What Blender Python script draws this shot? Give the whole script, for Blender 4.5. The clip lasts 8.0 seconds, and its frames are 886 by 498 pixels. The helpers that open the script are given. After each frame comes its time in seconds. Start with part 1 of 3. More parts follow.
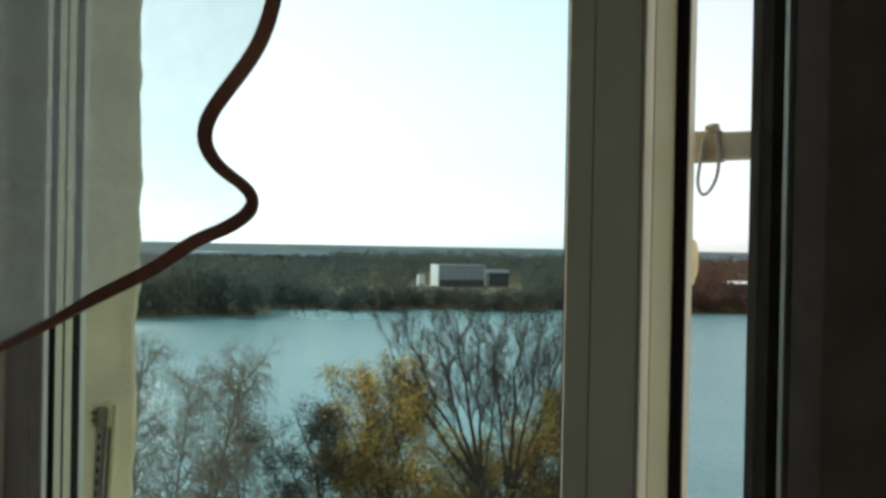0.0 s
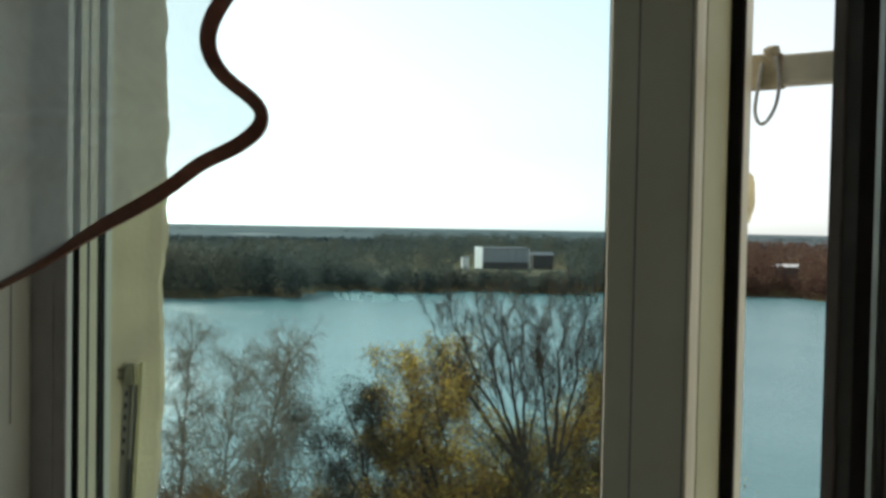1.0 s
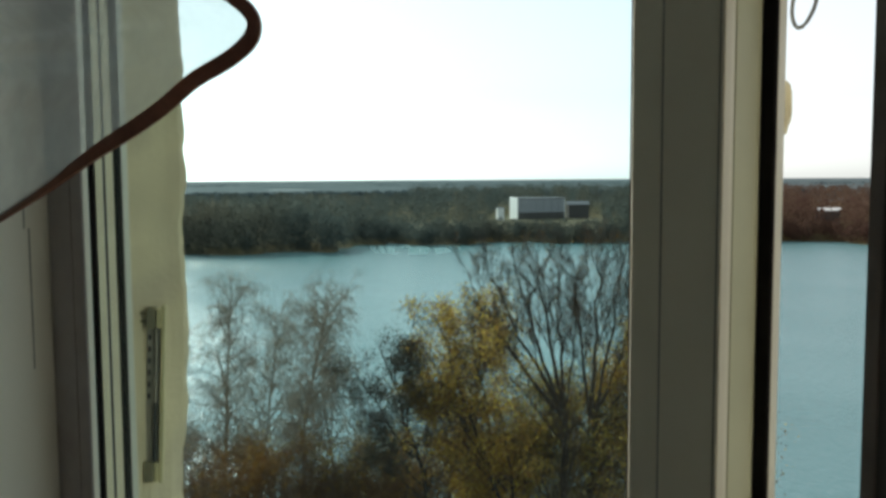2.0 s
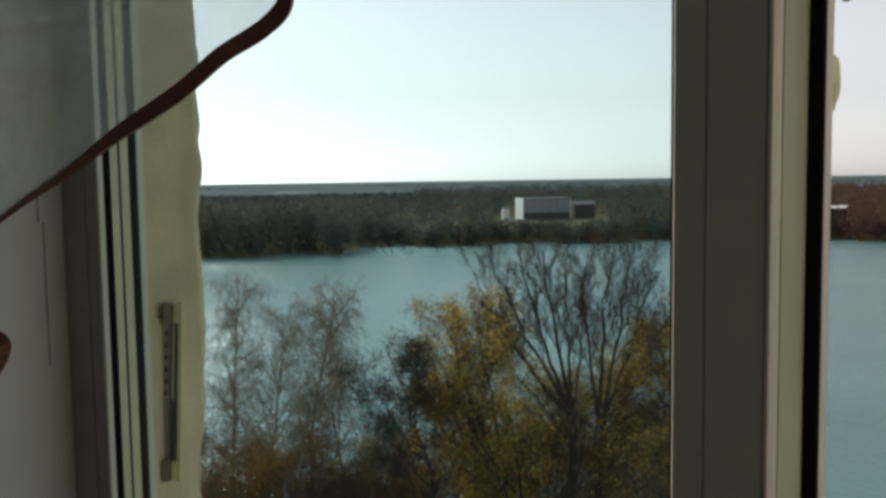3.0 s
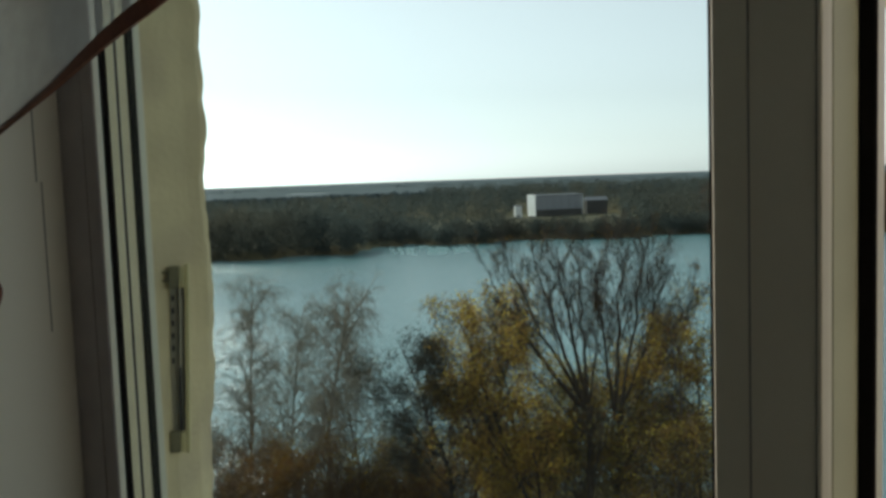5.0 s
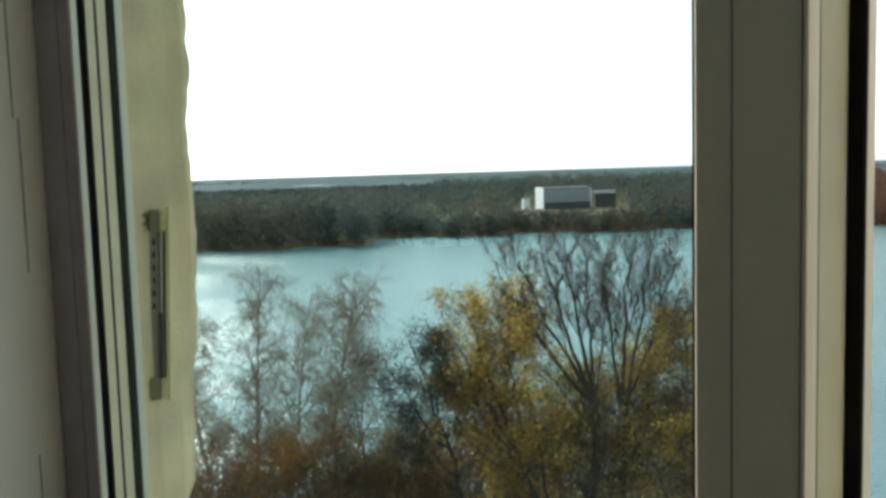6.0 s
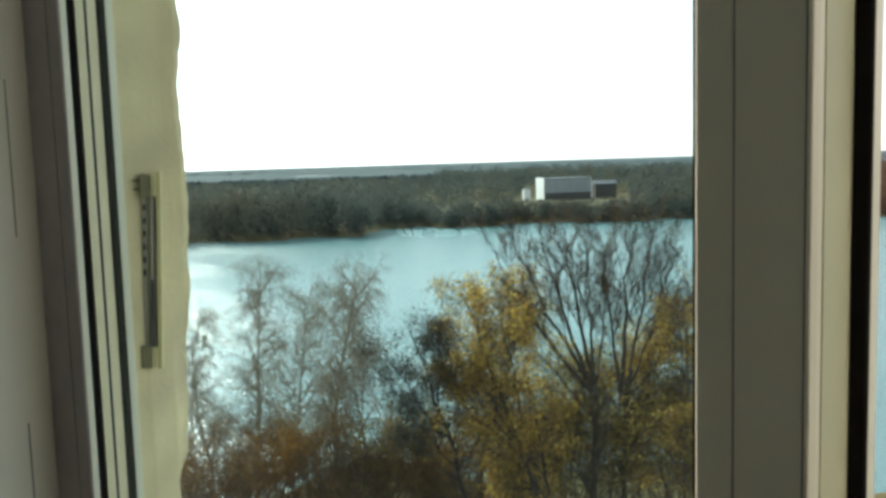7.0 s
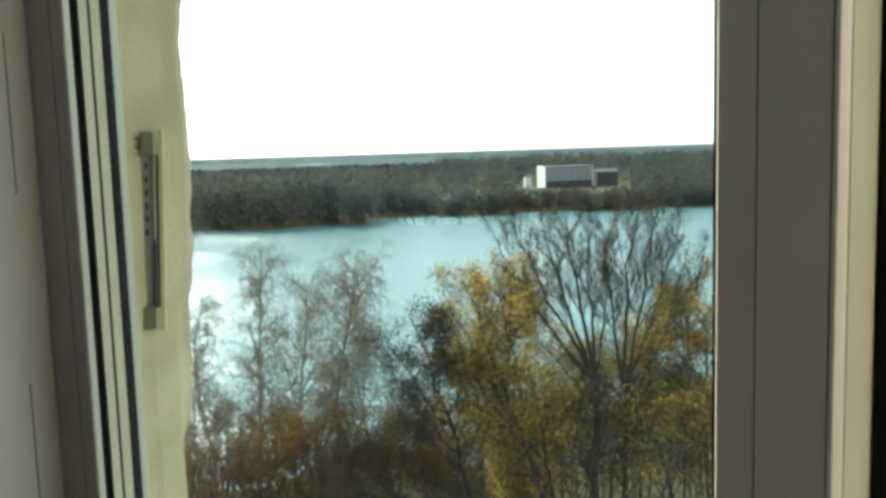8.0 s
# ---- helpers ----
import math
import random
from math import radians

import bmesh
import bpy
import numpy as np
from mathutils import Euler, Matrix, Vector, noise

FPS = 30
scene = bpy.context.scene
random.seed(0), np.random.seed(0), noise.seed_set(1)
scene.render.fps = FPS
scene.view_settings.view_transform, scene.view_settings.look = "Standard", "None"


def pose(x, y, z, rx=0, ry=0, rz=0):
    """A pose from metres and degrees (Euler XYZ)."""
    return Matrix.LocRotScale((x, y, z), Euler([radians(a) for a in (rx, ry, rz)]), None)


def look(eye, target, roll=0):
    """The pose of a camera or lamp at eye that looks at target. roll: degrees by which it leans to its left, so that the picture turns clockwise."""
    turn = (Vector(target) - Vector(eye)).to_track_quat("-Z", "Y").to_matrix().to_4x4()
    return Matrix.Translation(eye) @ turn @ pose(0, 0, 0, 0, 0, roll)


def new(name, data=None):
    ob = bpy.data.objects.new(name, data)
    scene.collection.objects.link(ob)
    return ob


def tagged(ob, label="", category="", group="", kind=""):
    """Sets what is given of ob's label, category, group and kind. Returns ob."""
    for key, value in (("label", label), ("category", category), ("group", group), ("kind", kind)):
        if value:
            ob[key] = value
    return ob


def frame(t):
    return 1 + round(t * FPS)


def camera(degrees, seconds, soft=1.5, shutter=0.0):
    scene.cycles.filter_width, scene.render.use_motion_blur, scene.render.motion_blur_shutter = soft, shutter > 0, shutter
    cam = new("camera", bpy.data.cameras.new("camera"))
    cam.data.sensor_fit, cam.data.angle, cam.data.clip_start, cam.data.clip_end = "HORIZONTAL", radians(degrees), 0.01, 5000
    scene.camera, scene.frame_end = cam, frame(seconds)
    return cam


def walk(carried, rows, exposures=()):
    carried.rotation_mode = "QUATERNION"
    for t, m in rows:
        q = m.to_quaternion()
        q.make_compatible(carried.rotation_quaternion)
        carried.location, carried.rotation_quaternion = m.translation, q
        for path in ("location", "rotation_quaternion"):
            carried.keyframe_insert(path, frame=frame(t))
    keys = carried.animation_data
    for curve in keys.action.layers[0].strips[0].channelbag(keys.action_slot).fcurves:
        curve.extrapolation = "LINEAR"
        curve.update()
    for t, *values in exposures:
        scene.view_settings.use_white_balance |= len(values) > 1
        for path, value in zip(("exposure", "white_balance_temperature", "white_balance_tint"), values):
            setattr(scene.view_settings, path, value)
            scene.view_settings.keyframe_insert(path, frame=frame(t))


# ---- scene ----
cam = camera(53.64, 8.0, soft=3.2)
# seconds, x, y, z, yaw, pitch, roll
PATH = [
    (0.0, 0.2993, -0.7442, 1.5457, 29.975, -0.325, -1.089),
    (0.5, 0.2865, -0.7058, 1.5218, 31.779, -0.827, -1.206),
    (1.0, 0.2800, -0.6878, 1.5052, 32.861, -1.522, -1.085),
    (1.5, 0.2824, -0.6753, 1.4989, 33.465, -2.134, -0.923),
    (1.6, 0.2809, -0.6729, 1.4993, 33.501, -2.244, -0.956),
    (1.7, 0.2788, -0.6641, 1.4941, 34.993, -4.687, 0.208),
    (2.8, 0.2528, -0.6411, 1.4712, 35.180, -4.649, 0.501),
    (3.0, 0.2421, -0.6419, 1.4668, 35.435, -4.604, 0.820),
    (3.5, 0.2297, -0.6436, 1.4559, 35.793, -4.589, 1.200),
    (4.0, 0.2211, -0.6334, 1.4447, 35.797, -4.586, 1.728),
    (4.5, 0.2137, -0.6241, 1.4303, 35.800, -4.603, 1.791),
    (4.7, 0.2100, -0.6190, 1.4236, 35.958, -4.631, 1.947),
    (5.8, 0.2148, -0.5771, 1.3554, 36.722, -4.828, 1.759),
    (6.0, 0.2167, -0.5753, 1.3460, 36.714, -5.150, 1.652),
    (6.5, 0.2153, -0.5633, 1.3335, 36.752, -5.545, 1.603),
    (7.0, 0.2106, -0.5591, 1.3133, 36.744, -5.760, 1.684),
    (7.5, 0.2054, -0.5514, 1.2912, 36.811, -6.114, 1.672),
    (8.0, 0.1958, -0.5531, 1.2765, 36.817, -6.514, 1.706),
]
EXPOSURES = [
    (0.0, 0.28, 6230, 4), (1.7, 0.3, 6230, 4), (2.8, -0.2, 6500, 11), (3.5, -0.33, 6500, 13), (4.7, -0.35, 6500, 12),
    (5.8, 0.48, 6350, 6.5), (6.5, 0.70, 6400, 6.5), (8.0, 1.02, 6450, 7.5)]
walk(cam, [(t, pose(x, y, z, 90 + pitch, roll, yaw)) for t, x, y, z, yaw, pitch, roll in PATH], EXPOSURES)

# ---- daylight ----
SUN_AZ, SUN_EL = 70.0, 33.0   # degrees to the left of the window's outward normal, and above the horizon
world = bpy.data.worlds.new("sky")
scene.world = world
world.use_nodes = True
wn = world.node_tree.nodes
sky = wn.new("ShaderNodeTexSky")
sky.sky_type = "NISHITA"
sky.sun_disc = False
sky.sun_elevation, sky.sun_rotation = radians(SUN_EL), radians(-SUN_AZ)
sky.altitude, sky.air_density, sky.dust_density, sky.ozone_density = 30, 1.0, 0.7, 1.4
haze = wn.new("ShaderNodeHueSaturation")   # thin autumn haze pales the blue
haze.inputs["Saturation"].default_value = 0.18
world.node_tree.links.new(sky.outputs[0], haze.inputs["Color"])
world.node_tree.links.new(haze.outputs[0], wn["Background"].inputs[0])
wn["Background"].inputs[1].default_value = 0.146
sun_data = bpy.data.lights.new("sun", "SUN")
sun_data.energy, sun_data.angle, sun_data.color = 4.7, radians(0.6), (1.0, 0.93, 0.82)
sun = new("sun", sun_data)
a, e = radians(SUN_AZ), radians(SUN_EL)
sun.matrix_world = look((0, 0, 30), (30 * math.sin(a) * math.cos(e), -30 * math.cos(a) * math.cos(e), 30 - 30 * math.sin(e)))


# ---- materials ----
def mat(name, base, rough=0.6, scale=20.0, vary=0.12, bump=0.0, fine=200.0, metal=0.0, second=None, second_scale=3.0, island=0.0, translucent=0.0, spec=0.5):
    """A surface of two noise scales: base colour varied by +-vary, with a second colour in patches, and a fine relief."""
    m = bpy.data.materials.new(name)
    m.use_nodes = True
    nt = m.node_tree
    n, l = nt.nodes, nt.links
    b = n["Principled BSDF"]
    b.inputs["Roughness"].default_value = rough
    b.inputs["Metallic"].default_value = metal
    b.inputs["Specular IOR Level"].default_value = spec
    co = n.new("ShaderNodeTexCoord")
    no = n.new("ShaderNodeTexNoise")
    no.inputs["Scale"].default_value, no.inputs["Detail"].default_value = scale, 6
    l.new(co.outputs["Object"], no.inputs["Vector"])
    ramp = n.new("ShaderNodeValToRGB")
    ramp.color_ramp.elements[0].position, ramp.color_ramp.elements[1].position = 0.3, 0.7
    ramp.color_ramp.elements[0].color = [c * (1 - vary) for c in base] + [1]
    ramp.color_ramp.elements[1].color = [min(1, c * (1 + vary)) for c in base] + [1]
    l.new(no.outputs["Fac"], ramp.inputs["Fac"])
    out = ramp.outputs["Color"]
    if second:
        n2 = n.new("ShaderNodeTexNoise")
        n2.inputs["Scale"].default_value, n2.inputs["Detail"].default_value = second_scale, 4
        l.new(co.outputs["Object"], n2.inputs["Vector"])
        r2 = n.new("ShaderNodeValToRGB")
        r2.color_ramp.elements[0].position, r2.color_ramp.elements[1].position = 0.45, 0.65
        l.new(n2.outputs["Fac"], r2.inputs["Fac"])
        mx = n.new("ShaderNodeMix")
        mx.data_type = "RGBA"
        l.new(r2.outputs["Color"], mx.inputs["Factor"])
        l.new(out, mx.inputs["A"])
        mx.inputs["B"].default_value = (*second, 1)
        out = mx.outputs["Result"]
    if island:
        g = n.new("ShaderNodeNewGeometry")
        hs = n.new("ShaderNodeHueSaturation")
        mr = n.new("ShaderNodeMapRange")
        mr.inputs["To Min"].default_value, mr.inputs["To Max"].default_value = 1 - island, 1 + island
        l.new(g.outputs["Random Per Island"], mr.inputs["Value"])
        l.new(mr.outputs["Result"], hs.inputs["Value"])
        mh = n.new("ShaderNodeMapRange")
        mh.inputs["To Min"].default_value, mh.inputs["To Max"].default_value = 0.5 - island * 0.05, 0.5 + island * 0.05
        l.new(g.outputs["Random Per Island"], mh.inputs["Value"])
        l.new(mh.outputs["Result"], hs.inputs["Hue"])
        l.new(out, hs.inputs["Color"])
        out = hs.outputs["Color"]
    l.new(out, b.inputs["Base Color"])
    if bump:
        nb = n.new("ShaderNodeTexNoise")
        nb.inputs["Scale"].default_value, nb.inputs["Detail"].default_value = fine, 5
        l.new(co.outputs["Object"], nb.inputs["Vector"])
        bp = n.new("ShaderNodeBump")
        bp.inputs["Strength"].default_value, bp.inputs["Distance"].default_value = bump, 0.002
        l.new(nb.outputs["Fac"], bp.inputs["Height"])
        l.new(bp.outputs["Normal"], b.inputs["Normal"])
    if translucent:
        tr = n.new("ShaderNodeBsdfTranslucent")
        l.new(out, tr.inputs["Color"])
        mix = n.new("ShaderNodeMixShader")
        mix.inputs[0].default_value = translucent
        l.new(b.outputs[0], mix.inputs[1])
        l.new(tr.outputs[0], mix.inputs[2])
        l.new(mix.outputs[0], n["Material Output"].inputs["Surface"])
    return m


def glass_mat(name, tint, dust):
    """Clear glass with a thin uneven film of dust that scatters the daylight, and haze painted along one edge."""
    m = bpy.data.materials.new(name)
    m.use_nodes = True
    n, l = m.node_tree.nodes, m.node_tree.links
    n.remove(n["Principled BSDF"])
    tr = n.new("ShaderNodeBsdfTransparent")
    tr.inputs["Color"].default_value = (*tint, 1)
    film = n.new("ShaderNodeBsdfTranslucent")
    film.inputs["Color"].default_value = (0.62, 0.80, 0.80, 1)
    co = n.new("ShaderNodeTexCoord")
    no = n.new("ShaderNodeTexNoise")
    no.inputs["Scale"].default_value, no.inputs["Detail"].default_value = 7, 5
    l.new(co.outputs["Object"], no.inputs["Vector"])
    mr = n.new("ShaderNodeMapRange")
    mr.inputs["From Min"].default_value, mr.inputs["From Max"].default_value = 0.3, 0.7
    mr.inputs["To Min"].default_value, mr.inputs["To Max"].default_value = dust * 0.6, dust * 1.4
    l.new(no.outputs["Fac"], mr.inputs["Value"])
    dusty = n.new("ShaderNodeMixShader")
    sep = n.new("ShaderNodeSeparateXYZ")   # the bluish film thickens by the outer reveal to paint pale haze
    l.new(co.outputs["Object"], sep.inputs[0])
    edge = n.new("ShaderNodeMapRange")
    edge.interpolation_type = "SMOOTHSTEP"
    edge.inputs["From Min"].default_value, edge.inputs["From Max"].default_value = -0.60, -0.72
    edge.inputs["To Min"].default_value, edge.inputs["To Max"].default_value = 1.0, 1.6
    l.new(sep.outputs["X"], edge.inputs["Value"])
    edge_haze = n.new("ShaderNodeMath")
    edge_haze.operation = "MULTIPLY"
    l.new(mr.outputs["Result"], edge_haze.inputs[0])
    l.new(edge.outputs["Result"], edge_haze.inputs[1])
    l.new(edge_haze.outputs[0], dusty.inputs[0])
    l.new(tr.outputs[0], dusty.inputs[1])
    l.new(film.outputs[0], dusty.inputs[2])
    gl = n.new("ShaderNodeBsdfGlossy")
    gl.inputs["Roughness"].default_value = 0.02
    lw = n.new("ShaderNodeLayerWeight")
    pw = n.new("ShaderNodeMath")
    pw.operation = "POWER"
    pw.inputs[1].default_value = 5
    l.new(lw.outputs["Facing"], pw.inputs[0])
    mr2 = n.new("ShaderNodeMapRange")
    mr2.inputs["To Min"].default_value, mr2.inputs["To Max"].default_value = 0.008, 0.4
    l.new(pw.outputs[0], mr2.inputs["Value"])
    mx = n.new("ShaderNodeMixShader")
    l.new(mr2.outputs["Result"], mx.inputs[0])
    l.new(dusty.outputs[0], mx.inputs[1])
    l.new(gl.outputs[0], mx.inputs[2])
    l.new(mx.outputs[0], n["Material Output"].inputs["Surface"])
    return m


def sheer_mat(name, colour, cover):
    m = bpy.data.materials.new(name)
    m.use_nodes = True
    n, l = m.node_tree.nodes, m.node_tree.links
    n.remove(n["Principled BSDF"])
    tr = n.new("ShaderNodeBsdfTransparent")
    di = n.new("ShaderNodeBsdfDiffuse")
    di.inputs["Color"].default_value = (*colour, 1)
    tl = n.new("ShaderNodeBsdfTranslucent")
    tl.inputs["Color"].default_value = (*colour, 1)
    half = n.new("ShaderNodeMixShader")
    half.inputs[0].default_value = 0.5
    l.new(di.outputs[0], half.inputs[1])
    l.new(tl.outputs[0], half.inputs[2])
    co = n.new("ShaderNodeTexCoord")
    no = n.new("ShaderNodeTexNoise")
    no.inputs["Scale"].default_value = 60
    l.new(co.outputs["Object"], no.inputs["Vector"])
    mr = n.new("ShaderNodeMapRange")
    mr.inputs["To Min"].default_value, mr.inputs["To Max"].default_value = cover * 0.85, cover * 1.15
    l.new(no.outputs["Fac"], mr.inputs["Value"])
    mx = n.new("ShaderNodeMixShader")
    l.new(mr.outputs["Result"], mx.inputs[0])
    l.new(tr.outputs[0], mx.inputs[1])
    l.new(half.outputs[0], mx.inputs[2])
    l.new(mx.outputs[0], n["Material Output"].inputs["Surface"])
    return m


LAKE_Z = -18.5   # level of the lake below the room's floor


def water_mat():
    m = bpy.data.materials.new("lake water")
    m.use_nodes = True
    n, l = m.node_tree.nodes, m.node_tree.links
    b = n["Principled BSDF"]
    b.inputs["Base Color"].default_value = (0.095, 0.200, 0.215, 1)
    b.inputs["IOR"].default_value = 1.333
    co = n.new("ShaderNodeTexCoord")
    mp = n.new("ShaderNodeMapping")
    mp.inputs["Rotation"].default_value = (0, 0, radians(25))
    mp.inputs["Scale"].default_value = (0.5, 1.6, 1)
    l.new(co.outputs["Object"], mp.inputs["Vector"])
    n1 = n.new("ShaderNodeTexNoise")
    n1.inputs["Scale"].default_value, n1.inputs["Detail"].default_value = 2.2, 6
    l.new(mp.outputs[0], n1.inputs["Vector"])
    n2 = n.new("ShaderNodeTexNoise")
    n2.inputs["Scale"].default_value, n2.inputs["Detail"].default_value = 0.03, 5
    l.new(mp.outputs[0], n2.inputs["Vector"])
    mr = n.new("ShaderNodeMapRange")
    mr.inputs["From Min"].default_value, mr.inputs["From Max"].default_value = 0.35, 0.65
    mr.inputs["To Min"].default_value, mr.inputs["To Max"].default_value = 0.30, 0.56
    l.new(n2.outputs["Fac"], mr.inputs["Value"])
    bp = n.new("ShaderNodeBump")
    bp.inputs["Distance"].default_value = 0.5
    l.new(mr.outputs["Result"], bp.inputs["Strength"])
    l.new(n1.outputs["Fac"], bp.inputs["Height"])
    l.new(bp.outputs["Normal"], b.inputs["Normal"])
    # a patch by the far bank where gusts ruffle the water in lanes
    off = n.new("ShaderNodeMapping")
    off.vector_type = "TEXTURE"
    off.inputs["Location"].default_value = (-152.0, 200.0, LAKE_Z)
    off.inputs["Rotation"].default_value = (0, 0, radians(39))
    off.inputs["Scale"].default_value = (15.0, 26.0, 1.0)
    l.new(co.outputs["Object"], off.inputs["Vector"])
    ln = n.new("ShaderNodeVectorMath")
    ln.operation = "LENGTH"
    l.new(off.outputs[0], ln.inputs[0])
    inside = n.new("ShaderNodeMapRange")
    inside.inputs["From Min"].default_value, inside.inputs["From Max"].default_value = 1.0, 0.6
    l.new(ln.outputs["Value"], inside.inputs["Value"])
    st = n.new("ShaderNodeMapping")
    st.inputs["Scale"].default_value = (4.0, 0.4, 1.0)
    l.new(off.outputs[0], st.inputs["Vector"])
    lane = n.new("ShaderNodeTexNoise")
    lane.inputs["Scale"].default_value, lane.inputs["Detail"].default_value = 1.6, 2
    l.new(st.outputs[0], lane.inputs["Vector"])
    gust = n.new("ShaderNodeMapRange")
    gust.inputs["From Min"].default_value, gust.inputs["From Max"].default_value = 0.47, 0.58
    l.new(lane.outputs["Fac"], gust.inputs["Value"])
    both = n.new("ShaderNodeMath")
    both.operation = "MULTIPLY"
    l.new(inside.outputs["Result"], both.inputs[0])
    l.new(gust.outputs["Result"], both.inputs[1])
    rough = n.new("ShaderNodeMapRange")
    rough.inputs["To Min"].default_value, rough.inputs["To Max"].default_value = 0.23, 0.85
    l.new(both.outputs[0], rough.inputs["Value"])
    l.new(rough.outputs["Result"], b.inputs["Roughness"])
    return m


PVC = mat("white plastic profile", (0.84, 0.775, 0.63), 0.38, 6, 0.03, 0.05, 300, second=(0.79, 0.725, 0.58), second_scale=2.0)
# rebate plastic, darker and more olive than the rest of the mullion
REBATE_PVC = mat("olive cream plastic rebate", (0.60, 0.585, 0.40), 0.5, 12, 0.06, 0.05, 300, second=(0.54, 0.52, 0.34), second_scale=5.0)
# mauve grey stands for shade on the frame face turned to the room
FRAME_SHADE = mat("mauve grey painted frame shade", (0.35, 0.305, 0.295), 0.5, 30, 0.08, spec=0.3)
RUBBER = mat("black rubber seal", (0.016, 0.014, 0.013), 0.85, 40, 0.2, spec=0.08)
SASH_SEAL = mat("dark brown seal", (0.085, 0.07, 0.062), 0.8, 40, 0.2, spec=0.1)
# casement profiles, far darker and browner than the fixed frame
DARK_SASH = mat("dark brown profile", (0.20, 0.155, 0.135), 0.75, 30, 0.2, 0.05, 400, spec=0.05)
STEEL = mat("galvanised steel", (0.45, 0.44, 0.42), 0.5, 60, 0.1, metal=1.0)
SPACER = mat("cream spacer bar", (0.97, 0.84, 0.58), 0.45, 30, 0.05)
PLASTER = mat("rough exterior render", (0.82, 0.68, 0.42), 0.9, 14, 0.12, 0.6, 130, second=(0.70, 0.57, 0.37), second_scale=9)
PAINT = mat("pale painted reveal", (0.88, 0.83, 0.73), 0.6, 5, 0.05, 0.12, 160, second=(0.83, 0.78, 0.68), second_scale=2.5)
CRACK = mat("dark open joint", (0.06, 0.055, 0.05), 0.9, 50, 0.3)
JOINT = mat("grey fine joint", (0.27, 0.25, 0.22), 0.8, 50, 0.2)
CEIL = mat("white ceiling paint", (0.86, 0.85, 0.82), 0.9, 8, 0.03, 0.1, 120)
WALLPAPER = mat("pale grey wallpaper", (0.82, 0.81, 0.79), 0.85, 18, 0.06, 0.15, 90)
FLOOR = mat("grey beige laminate floor", (0.48, 0.42, 0.35), 0.4, 12, 0.2)
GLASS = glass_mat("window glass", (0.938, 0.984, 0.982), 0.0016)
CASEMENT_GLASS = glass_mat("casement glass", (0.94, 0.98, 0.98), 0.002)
TULLE = sheer_mat("sheer white voile", (0.80, 0.79, 0.77), 0.41)
RIBBON = mat("brown satin binding", (0.33, 0.15, 0.105), 0.5, 150, 0.15, 0.15, 900, translucent=0.25)
YELLOWED = mat("yellowed plastic", (0.84, 0.72, 0.38), 0.45, 60, 0.1)
SCALE = mat("grey scale plate", (0.42, 0.37, 0.29), 0.4, 70, 0.12)
TICK = mat("dark printed marks", (0.03, 0.03, 0.035), 0.6, 60, 0.1)
BRACKET = mat("brown aged plastic clip", (0.30, 0.26, 0.15), 0.5, 60, 0.15)
BAR = mat("weathered cream bar", (0.70, 0.67, 0.58), 0.6, 40, 0.1, 0.2, 200)
CLOTH = mat("tan cord wrapping", (0.36, 0.31, 0.22), 0.9, 120, 0.2, 0.4, 500)
STRING = mat("grey cord", (0.38, 0.39, 0.40), 0.9, 200, 0.2)
FOAM = mat("yellowed mounting foam", (0.82, 0.77, 0.62), 0.9, 80, 0.12, 0.8, 150, translucent=0.45)
ZINC = mat("grey metal sill", (0.45, 0.46, 0.47), 0.45, 20, 0.1, metal=0.6)
GROUND = mat("autumn grass and soil", (0.075, 0.07, 0.036), 0.95, 0.25, 0.35, second=(0.13, 0.095, 0.045), second_scale=0.03, spec=0.05)
WATER = water_mat()
# near-white colour stands for sky glare on the far lake
FAR_LAKE = mat("far lake with painted glare", (0.88, 0.88, 0.87), 0.5, 0.01, 0.1, second=(0.8, 0.8, 0.78), second_scale=0.02)
BARK = mat("grey brown bark", (0.13, 0.10, 0.078), 0.95, 6, 0.3, spec=0.05)
BARK_LIMB = mat("brown limbs", (0.065, 0.052, 0.042), 0.95, 6, 0.3, spec=0.05)
MEADOW = mat("pale dry meadow", (0.13, 0.118, 0.075), 0.95, 0.08, 0.25, spec=0.05)
BARK_DARK = mat("dark bark", (0.04, 0.034, 0.03), 0.95, 6, 0.3, spec=0.05)
BIRCH = mat("birch bark and twigs", (0.28, 0.25, 0.20), 0.9, 5, 0.35, spec=0.05)
LEAF_GOLD = mat("golden birch leaves", (0.37, 0.228, 0.052), 0.6, 0.5, 0.45, island=0.75, translucent=0.5, spec=0.05)
LEAF_OLIVE = mat("yellow green leaves", (0.26, 0.178, 0.046), 0.6, 0.5, 0.45, island=0.75, translucent=0.5, spec=0.05)
LEAF_BROWN = mat("brown withered leaves", (0.18, 0.088, 0.024), 0.8, 0.4, 0.4, island=0.6, translucent=0.4, spec=0.05)
LEAF_DARK = mat("dark sparse leaves", (0.055, 0.05, 0.035), 0.8, 0.4, 0.3, island=0.4, translucent=0.2, spec=0.05)
LEAF_PALE = mat("sparse pale catkins and leaves", (0.22, 0.19, 0.13), 0.8, 0.4, 0.3, island=0.4, translucent=0.45, spec=0.05)
WOODS = mat("distant mixed woods", (0.062, 0.074, 0.068), 0.95, 0.04, 0.3, island=0.04, translucent=0.6, second=(0.085, 0.078, 0.058), second_scale=0.022, spec=0.05)
BROWN_WOODS = mat("russet autumn woods", (0.12, 0.078, 0.055), 0.95, 0.05, 0.35, island=0.05, translucent=0.4, second=(0.09, 0.052, 0.040), second_scale=0.03, spec=0.05)
